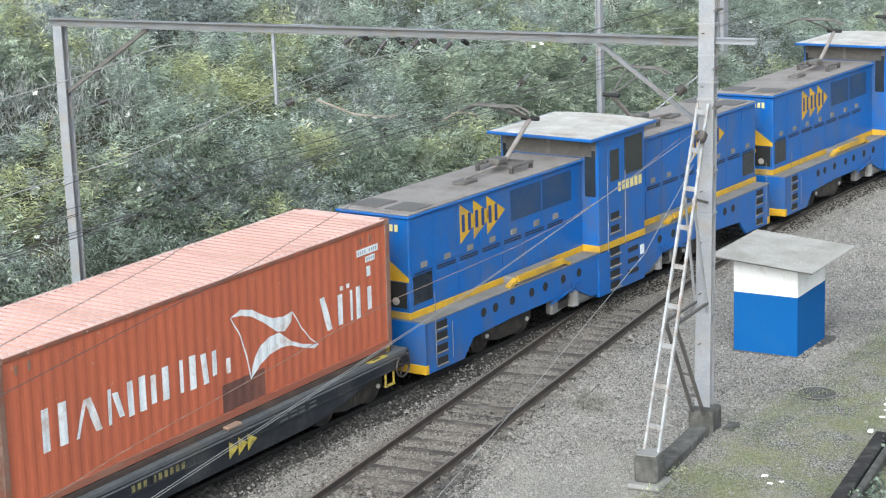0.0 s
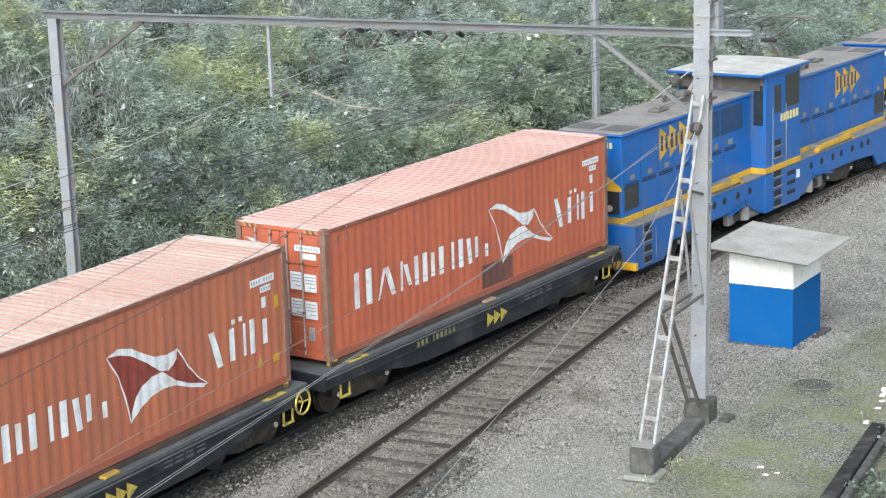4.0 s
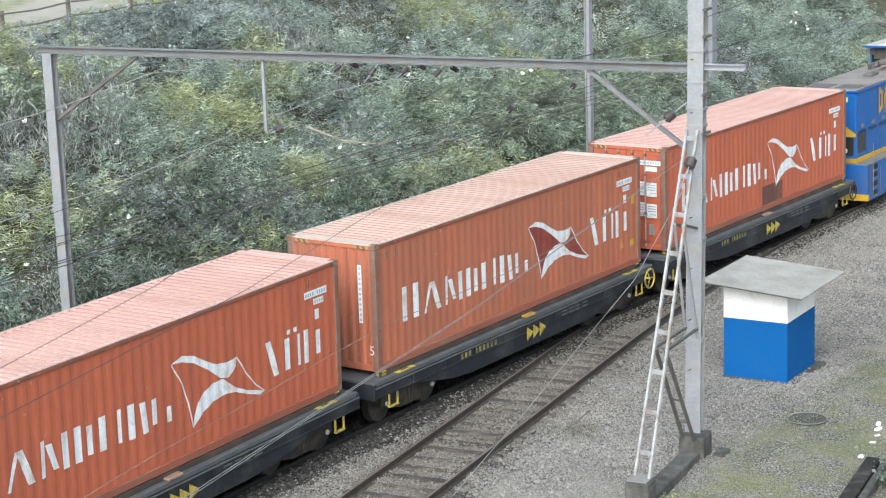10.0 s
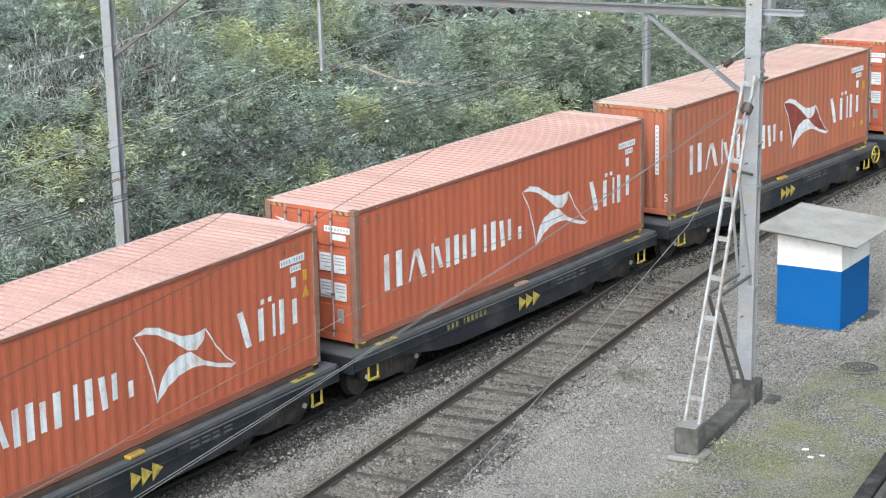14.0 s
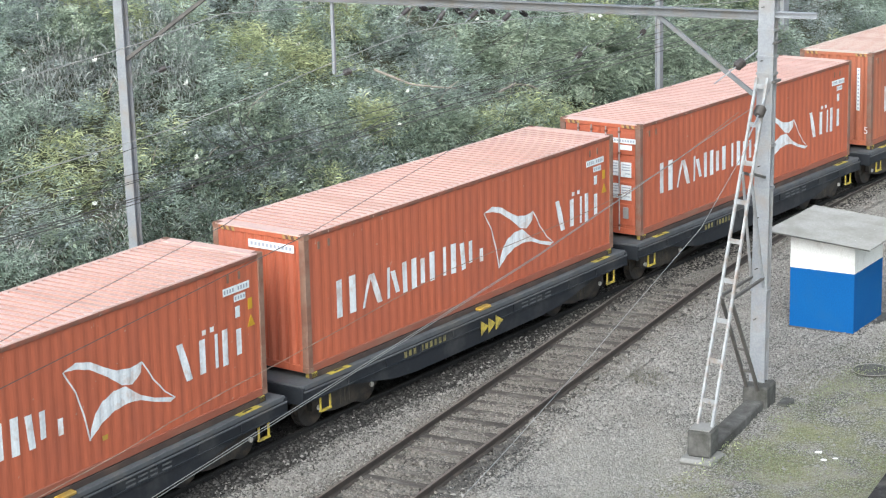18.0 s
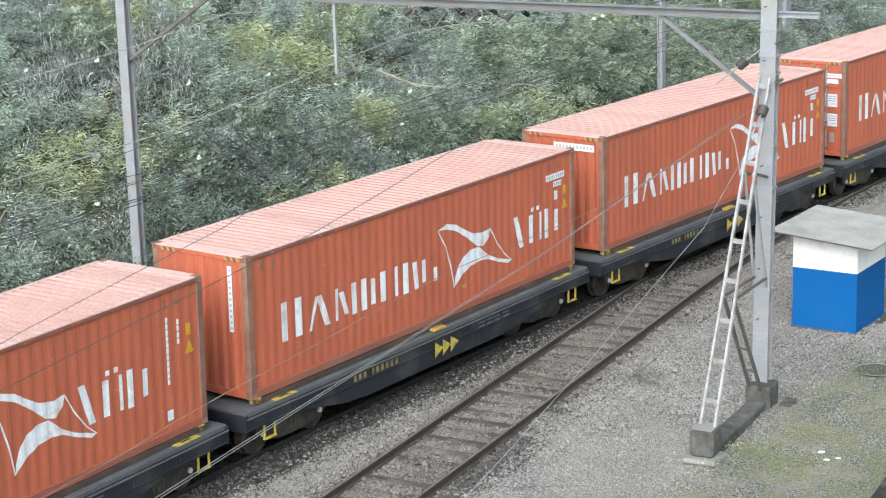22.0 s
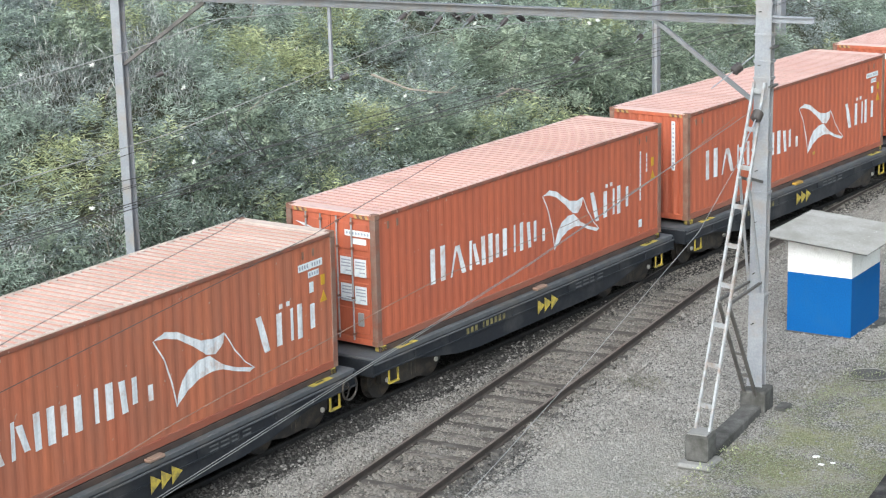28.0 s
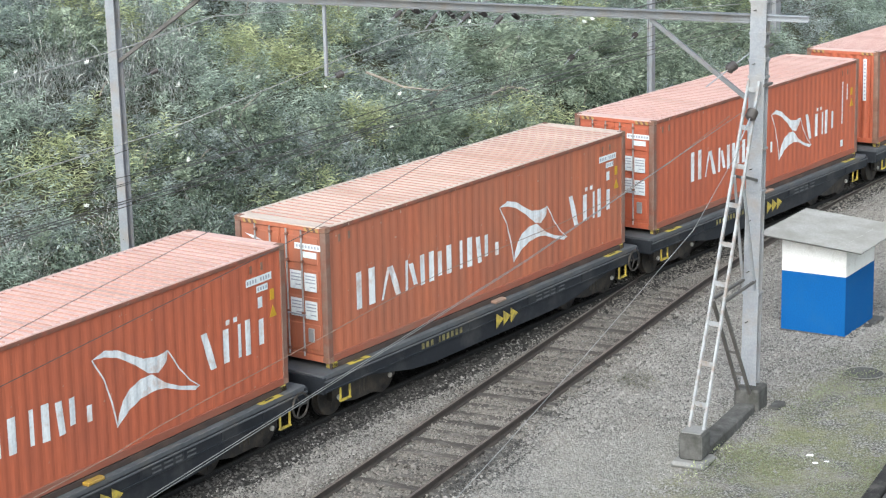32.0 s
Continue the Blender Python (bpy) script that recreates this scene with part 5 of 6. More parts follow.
# the painted name as plain bars, (x, width, height, bars); a bar is its foot, its top and its width in shares of the whole, and how low and high it reaches
NAME_BARS = [
    (0.86, 0.88, 0.80, ((0.18, 0.18, 0.22, 0, 1), (0.68, 0.68, 0.24, 0, 1))),
    (1.86, 0.76, 0.68, ((0.02, 0.34, 0.12, 0, 1), (0.72, 0.36, 0.24, 0, 1))),
    (2.68, 0.86, 0.68, ((0.08, 0.10, 0.12, 0, 1), (0.44, 0.24, 0.18, 0.1, 0.85), (0.74, 0.72, 0.20, 0, 1))),
    (3.60, 0.56, 0.68, ((0.06, 0.06, 0.34, 0, 1), (0.68, 0.68, 0.26, 0.08, 0.9))),
    (4.26, 0.72, 0.68, ((0.08, 0.08, 0.26, 0.04, 1), (0.80, 0.80, 0.14, 0.04, 1))),
    (5.08, 0.66, 0.68, ((0.08, 0.08, 0.28, 0, 1), (0.70, 0.60, 0.26, 0, 0.92))),
    (5.80, 0.62, 0.70, ((0.04, 0.04, 0.24, 0.14, 0.86), (0.76, 0.76, 0.20, 0.04, 0.48))),
    (9.44, 0.56, 0.80, ((0.56, 0.08, 0.34, 0.02, 0.98),)),
    (10.12, 0.66, 0.70, ((0.06, 0.06, 0.26, 0.04, 1), (0.76, 0.76, 0.15, 0.04, 1), (0.22, 0.22, 0.16, 1.10, 1.24), (0.58, 0.58, 0.16, 1.10, 1.24))),
    (10.82, 0.64, 0.72, ((0.06, 0.06, 0.26, 0, 1), (0.74, 0.74, 0.24, 0.14, 0.86))),
]
FLAG_TOP = [(0.008, 1.43), (0.116, 1.40), (0.239, 1.29), (0.39, 1.03), (0.514, 0.77), (0.606, 0.71), (0.687, 0.87), (0.703, 1.07), (0.598, 1.03), (0.467, 1.09),
            (0.367, 1.23), (0.243, 1.43), (0.12, 1.52)]
FLAG_LOW = [(0.205, 0.01), (0.313, 0.23), (0.429, 0.36), (0.56, 0.40), (0.668, 0.36), (0.799, 0.21), (0.946, 0.08), (1.0, 0.12), (0.934, 0.18), (0.799, 0.29),
            (0.668, 0.46), (0.541, 0.73), (0.436, 0.73), (0.332, 0.63), (0.263, 0.47), (0.22, 0.21)]
FLAG_EDGE = [(0.008, 1.43), (0.108, 0.98), (0.162, 0.54), (0.205, 0.01)], [(0.703, 1.05), (0.803, 0.63), (0.907, 0.31), (1.0, 0.12)]


FIELD_LEFT = [(0.012, 1.41), (0.110, 0.98), (0.164, 0.54), (0.207, 0.03), (0.22, 0.21), (0.263, 0.47), (0.332, 0.63), (0.436, 0.73), (0.514, 0.77), (0.39, 1.03),
              (0.239, 1.29), (0.116, 1.40)]
FIELD_RIGHT = [(0.541, 0.73), (0.668, 0.46), (0.799, 0.29), (0.934, 0.18), (0.998, 0.13), (0.905, 0.31), (0.801, 0.63), (0.703, 1.03), (0.687, 0.87), (0.606, 0.71)]


def marking(ob, tight=False, maroon=False):
    """Plain white bars in place of the painted name, and the swallow-tailed flag."""
    for x, w, h, bars in NAME_BARS:
        if tight:
            k = 0.863 if x < 9 else 0.95
            x, w = (1.87 + (x - 0.88) * k, w * k) if x < 9 else (8.66 + (x - 9.46) * k, w * k)
        for foot, top, wide, low, high in bars:
            z0, z1 = 0.92 + low * h, 0.92 + high * h
            part("marking", painted([(x + foot * w, z0), (x + (foot + wide) * w, z0), (x + (top + wide) * w, z1), (x + top * w, z1)]), "white", ob)
    fx, fw = (6.53, 2.59) if tight else (6.44, 2.97)
    if maroon:
        for poly in (FIELD_LEFT, FIELD_RIGHT):
            part("emblem_field", painted([(fx + x * fw, 0.61 + z) for x, z in poly], 0.002), "maroon", ob, "dark red field of the emblem")
    for poly in (FLAG_TOP, FLAG_LOW):
        part("emblem", painted([(fx + x * fw, 0.61 + z) for x, z in poly]), "white", ob)
    for pts in FLAG_EDGE:
        g = Geo()
        for a, b in zip(pts, pts[1:]):
            a, b = (fx + a[0] * fw, 0.61 + a[1]), (fx + b[0] * fw, 0.61 + b[1])
            line_geo = painted([(a[0] - 0.02, a[1]), (b[0] - 0.02, b[1]), (b[0] + 0.02, b[1]), (a[0] + 0.02, a[1])], 0.0035)
            g.add(line_geo.v, line_geo.f)
        part("emblem_outline", g, "white", ob)


def sticker(ob, x, z, w, h, material="plate", name="label_plate"):
    s = part(name, on_side([(x, z), (x + w, z), (x + w, z + h), (x, z + h)]), material, ob)
    if material == "plate" and w > 0.3:
        n = int(w / 0.085)
        for k in range(n):
            if k != 4:
                g = Geo().slab([(x + 0.03 + k * 0.085, z + h * 0.25), (x + 0.075 + k * 0.085, z + h * 0.25), (x + 0.075 + k * 0.085, z + h * 0.75), (x + 0.03 + k * 0.085, z + h * 0.75)],
                               -BW / 2 + 0.0135, -BW / 2 + 0.0155)
                part("printed_mark", g, "ink", s)


def container(end, faded, label, tight=False, tall_label=False, patch=False, strip="", triangle=False, worn=False, maroon=False):
    ob = thing("shipping_container", label, "container", "containers on the train")
    paint = "orange_b" if faded else "orange"

    def p(name, key, material, at=None, parent=None):
        me = SH[key]
        if len(me.materials) == 0:
            me.materials.append(M[material])
        o = part(name, me, None, parent or ob, at=at)
        o.material_slots[0].link = "OBJECT"
        o.material_slots[0].material = M[material]
        return o

    p("side_panel", "side", paint)
    p("side_panel", "far_side", paint)
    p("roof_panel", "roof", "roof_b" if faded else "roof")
    for y in (-BW / 2 + 0.035, BW / 2 - 0.035):
        p("top_rail", "top_rail", "edge", Matrix.Translation((0, y, BH)))
        p("bottom_rail", "bottom_rail", "dusty_rail", Matrix.Translation((0, y, 0)))
        for x in (0.082, BL - 0.082):
            p("corner_post", "post", "rust" if worn else "post_paint", Matrix.Translation((x, y + (0.042 if y < 0 else -0.042), 0)))
            for z in (0, BH - 0.12):
                p("corner_casting", "casting", "rust", Matrix.Translation((x + (0.008 if x < 1 else -0.008), y + (0.05 if y < 0 else -0.05), z)))
    for x in (0.06, BL - 0.06):
        p("end_header", "header", paint, Matrix.Translation((x, 0, 0)))
        p("end_footer", "footer", paint, Matrix.Translation((x, 0, 0)))
    p("end_wall", "end", paint, Matrix.Translation((BL, 0, 0)) @ Matrix.Rotation(math.pi, 4, "Z"))
    if end == "doors":
        for k in (1, -1):
            m = Matrix.Identity(4) if k == 1 else Matrix.Scale(-1, 4, (0, 1, 0))
            d = p("door", "door", paint, m)
            for panel in SH["panels"]:
                o = part("door_panel", panel, paint, d)
                o.material_slots[0].link = "OBJECT"
                o.material_slots[0].material = M[paint]
            for yy in (0.22, 0.62):
                b = p("locking_bar", "bar", "alu", Matrix.Translation((0, yy, 0)), d)
                for z in (0.2, 1.0, 2.1, BH - 0.25):
                    p("bar_bracket", "bracket", "post_paint", Matrix.Translation((0, yy, z)), d)
            p("handle", "handle", "galv", Matrix.Translation((0, 0.22, 1.0)), d)
        part("lock_box", Geo().box(-0.05, -0.005, -0.88, -0.72, 0.42, 0.72, 0.015), "galv", ob, "grey lock box")
        for poly in ([(0.95, 2.02), (0.60, 2.14), (0.30, 2.40), (0.62, 2.28)], [(0.95, 2.55), (0.72, 2.46), (0.45, 2.44), (0.70, 2.52)]):
            part("door_emblem", Geo().add([(-0.004, a, b) for a, b in poly], [(0, 1, 2, 3)]), "white", ob)
        for yy, z in ((-0.42, 1.72), (-0.80, 1.70), (-0.42, 1.13), (-0.80, 1.10)):
            q = p("sticker", "sticker", "plate", Matrix.Translation((-0.006, yy, z)) @ Matrix.Diagonal((1, 0.8, 1.15, 1)))
            for lz in (0.1, 0.04, -0.02):
                p("printed_line", "long_line", "ink", Matrix.Translation((0, 0, lz)), q)
            p("printed_line", "short_line", "ink", Matrix.Translation((0, 0, -0.1)), q)
        code = p("sticker", "sticker", "plate", Matrix.Translation((-0.006, -0.75, 2.45)) @ Matrix.Diagonal((1, 1.7, 0.38, 1)))
        for k in range(8):
            p("printed_mark", "glyph", "ink", Matrix.Translation((0, -0.165 + k * 0.047, 0)) @ Matrix.Diagonal((1, 0.42, 2.6, 1)), code)
        p("sticker", "sticker", "plate", Matrix.Translation((-0.006, -0.80, 2.28)) @ Matrix.Diagonal((1, 0.9, 0.38, 1)))
    else:
        p("end_wall", "end", paint, Matrix.Translation((0.0, 0, 0)))
        if faded:
            five = bpy.data.curves.new("digit", "FONT")
            five.body, five.size, five.extrude = "5", 0.3, 0.002
            tmp = bpy.data.objects.new("digit", five)
            part("digit", bpy.data.meshes.new_from_object(tmp), "white", ob, at=Matrix.Translation((0.0, -0.98, 0.38)) @ Matrix(((0, 0, -1, 0), (-1, 0, 0, 0), (0, 1, 0, 0), (0, 0, 0, 1))))
            bpy.data.objects.remove(tmp)
        if strip == "upright":
            code = p("sticker", "sticker", "plate", Matrix.Translation((0.008, -0.78, 2.0 if worn else 1.75)) @ Matrix.Diagonal((1, 0.27, 3.9, 1)))
            for k in range(11):
                p("printed_mark", "glyph", "ink", Matrix.Translation((0, 0, -0.15 + k * 0.03)) @ Matrix.Diagonal((1, 2.6, 0.22, 1)), code)
        elif strip == "flat":
            code = p("sticker", "sticker", "plate", Matrix.Translation((0.008, -0.35, 2.58)) @ Matrix.Diagonal((1, 3.0, 0.5, 1)))
            for k in range(11):
                p("printed_mark", "glyph", "ink", Matrix.Translation((0, -0.17 + k * 0.034, 0)) @ Matrix.Diagonal((1, 0.28, 2.4, 1)), code)
    for k in range(7):
        for y0 in (-BW / 2 + 0.17, BW / 2 - 0.62):
            if k < 5:
                p("stripe", "stripe", "stripe_dark" if k % 2 else "faded_stripe", Matrix.Translation((0.005, y0 + k * 0.075, BH - 0.12)))
    marking(ob, tight, maroon)
    for x in (0.45, 0.78, 11.05, 11.4):
        sticker(ob, x, 2.52, 0.07, 0.16, "rust", "rail_tab")
    if tall_label:
        for k in range(11):
            sticker(ob, 11.10, 1.05 + k * 0.118, 0.06, 0.10, name="printed_mark")
        for k in range(4):
            sticker(ob, 11.42, 1.75 + k * 0.125, 0.055, 0.10, name="printed_mark")
        sticker(ob, 11.05, 0.35, 0.16, 0.2)
    else:
        sticker(ob, 10.92, 2.28, 0.82, 0.15)
        sticker(ob, 11.25, 2.10, 0.36, 0.13)
        sticker(ob, 11.28, 1.78, 0.14, 0.22)
    if triangle:
        part("warning_mark", on_side([(11.64, 1.50), (11.88, 1.50), (11.76, 1.74)]), "yellow", ob)
        sticker(ob, 11.68, 1.85, 0.13, 0.22, "yellow", "yellow_mark")
    if strip == "upright" and faded:
        part("warning_mark", on_side([(11.05, 0.58), (11.27, 0.58), (11.16, 0.78)]), "yellow", ob)
        sticker(ob, 11.62, 0.56, 0.2, 0.15, "yellow", "yellow_mark")
        sticker(ob, 11.72, 1.68, 0.14, 0.26, "yellow", "yellow_mark")
    if worn and strip == "upright":
        part("reflector", on_side([(7.36, 0.52), (7.50, 0.52), (7.50, 0.61), (7.36, 0.61)]), "yellow", ob, "orange-yellow reflector")
    if patch:
        part("repair_patch", painted([(6.1, 0.165), (7.5, 0.165), (7.5, 0.74), (6.1, 0.74)], 0.0025), "patch", ob, "dark brown repainted repair patch")
    return ob


# ---- the flat wagons ----
def wheelset_mesh():
    g = Geo()
    for y in (-0.8, 0.8):
        for r, a, b in ((0.43, -0.065, 0.065), (0.46, 0.065 if y < 0 else -0.095, 0.095 if y < 0 else -0.065)):
            g.rod((0, y + a, 0), (0, y + b, 0), r, 20)
    g.rod((0, -1.05, 0), (0, 1.05, 0), 0.08, 10)
    # spokes of relief that show the turning
    for y in (-0.87, 0.87):
        for k in range(3):
            a = k * math.tau / 3
            g.bar((0.1 * math.cos(a), y, 0.1 * math.sin(a)), (0.34 * math.cos(a), y, 0.34 * math.sin(a)), 0.05, 0.02, (0, 1, 0))
    return g.mesh("wheelset")


WHEELS = []
WHEELSET = wheelset_mesh()
CAP = Geo().rod((0, -1.11, 0), (0, -1.06, 0), 0.055, 10).mesh("axle_cap")


def bogie(x, parent):
    b = part("bogie", Geo().bar((x, -1.0, 0.6), (x, 1.0, 0.6), 0.35, 0.25), "gear", parent)
    for y in (-1.0, 1.0):
        k = 1 if y > 0 else -1
        g = Geo().slab([(x - 1.1, 0.4), (x - 0.75, 0.3), (x - 0.35, 0.22), (x + 0.35, 0.22), (x + 0.75, 0.3), (x + 1.1, 0.4), (x + 1.1, 0.62), (x + 0.7, 0.68),
                        (x + 0.4, 0.8), (x - 0.4, 0.8), (x - 0.7, 0.68), (x - 1.1, 0.62)], y - 0.07, y + 0.07)
        part("side_frame", g, "gear", b)
        g = Geo()
        for dx in (-0.15, 0.0, 0.15):
            g.rod((x + dx, y - 0.02, 0.32), (x + dx, y - 0.02, 0.62), 0.06, 8)
        part("spring_nest", g, "dusty_gear", b)
    for dx in (-0.9, 0.9):
        w = part("wheelset", WHEELSET, "gear", b, at=Matrix.Translation((x + dx, 0, 0.44)))
        WHEELS.append((w, x + dx, 0.44))
        part("axle_cap", CAP, "caproof", b, at=Matrix.Translation((x + dx, 0, 0.44)))
    return b


def wagon(label, handwheel="", seed=0):
    """A container flat: its origin is at the middle, on the rails."""
    rnd = random.Random(seed)
    w = thing("flat_wagon", label, "wagon", "wagons of the train")
    hl, hw = 6.47, 1.36
    part("deck", Geo().box(-hl, hl, -hw, hw, 1.06, 1.165, 0.012), "deck", w)
    for y in (-hw, hw):
        k = 1 if y > 0 else -1
        y0, y1 = (y - 0.02, y + 0.1) if y < 0 else (y - 0.1, y + 0.02)
        poly = [(-hl, 0.80), (-4.9, 0.78), (-3.4, 0.50), (-2.6, 0.44), (2.6, 0.44), (3.4, 0.50), (4.9, 0.78), (hl, 0.80), (hl, 1.058), (-hl, 1.058)]
        part("side_sill", Geo().slab(poly, y0, y1), "sill", w)
        for z in (0.80, 1.02):
            part("sill_flange", Geo().box(-hl, hl, y0 - 0.03 if y < 0 else y1, y0 if y < 0 else y1 + 0.03, z, z + 0.036, 0.006), "sill" if z < 1 else "deck", w)
    for x in (-5.0, -3.7, -2.45, -1.2, 1.25, 2.5, 3.7, 5.0):
        for y in (-1, 1):
            part("stiffener", Geo().box(x - 0.025, x + 0.025, y * (hw + 0.02), y * (hw + 0.045), 0.836, 1.02, 0.004), "sill", w)
    for x in (-hl - 0.04, hl - 0.06):
        part("end_beam", Geo().box(x, x + 0.1, -hw - 0.02, hw + 0.02, 0.76, 1.115, 0.01), "sill", w)
    part("centre_sill", Geo().box(-6.9, 6.9, -0.3, 0.3, 0.6, 1.05), "gear", w)
    for y in (-1.19, 1.19):
        part("deck_rib", Geo().box(-hl + 0.45, hl - 0.45, y - 0.03, y + 0.03, 1.165, 1.285, 0.008), "grimy_rib", w)
    for x in (-5.9, 5.9):
        for y in (-1.13, 1.13):
            part("twistlock", Geo().box(x - 0.10, x + 0.10, y - 0.09, y + 0.09, 1.166, 1.30, 0.02), "wyellow", w, "yellow twistlock pedestal")
    for x in (-5.2, 5.35):
        part("deck_marking", Geo().box(x - 0.35, x + 0.35, -hw + 0.0, -hw + 0.2, 1.166, 1.171), "wyellow", w)
        # black plate painting the shade in the marking's slot
        part("deck_slot", Geo().box(x - 0.14, x + 0.14, -hw + 0.07, -hw + 0.12, 1.1715, 1.174), "black", w)
    for k in range(3):
        x = -0.15 + k * 0.30
        part("arrow_mark", Geo().slab([(x, 0.60), (x + 0.30, 0.78), (x, 0.96)], -hw - 0.058, -hw - 0.052), "wyellow", w)
    part("twistlock", Geo().box(-0.1, 0.35, -hw - 0.02, -hw + 0.14, 1.166, 1.235, 0.02), "yellow" if rnd.random() < 0.6 else "rust", w)
    # running number and data as plain bars
    for k in range(9):
        x = -3.05 + k * 0.17 + (0.1 if k > 2 else 0)
        part("painted_mark", Geo().slab([(x, 0.85), (x + 0.095, 0.85), (x + 0.095, 0.985), (x, 0.985)], -hw - 0.026, -hw - 0.021), "dull_yellow", w)
    for k in range(8):
        x = 1.6 + (k % 4) * 0.34
        z = 0.84 + (k // 4) * 0.09
        part("painted_mark", Geo().slab([(x, z), (x + 0.26, z), (x + 0.26, z + 0.035), (x, z + 0.035)], -hw - 0.026, -hw - 0.021), "faint", w)
    for x in (-5.75, 5.75):
        g = Geo()
        for dx in (-0.16, 0.16):
            g.bar((x + dx, -hw + 0.02, 0.86), (x + dx, -hw + 0.02, 0.48), 0.035, 0.035, (0, 1, 0))
        g.bar((x - 0.18, -hw + 0.02, 0.48), (x + 0.18, -hw + 0.02, 0.48), 0.06, 0.035)
        part("step", g, "wyellow", w, "yellow stirrup step")
    if handwheel:
        wheel = Geo()
        cx, cz, r = 6.1, 0.86, 0.26
        pts = [(cx + r * math.cos(a), -hw - 0.12, cz + r * math.sin(a)) for a in np.linspace(0, math.tau, 15)]
        wheel.tube(pts, 0.025)
        for a in (0, math.tau / 3, 2 * math.tau / 3):
            wheel.rod((cx, -hw - 0.12, cz), (cx + r * math.cos(a), -hw - 0.12, cz + r * math.sin(a)), 0.016, 5)
        wheel.rod((cx, -hw - 0.14, cz), (cx, -hw, cz), 0.03, 8)
        part("brake_wheel", wheel, "wyellow" if handwheel == "yellow" else "gear", w, "spoked hand-brake wheel")
    for k in (-1, 1):
        part("coupler", Geo().box(k * 6.5, k * 6.84, -0.14, 0.14, 0.62, 0.9, 0.04), "gear", w)
        part("brake_hose", Geo().tube([(k * 6.5, -0.4, 0.8), (k * 6.65, -0.42, 0.45), (k * 6.8, -0.3, 0.55)], 0.03), "black", w)
    for x in (-4.75, 4.75):
        bogie(x, w)
    return w


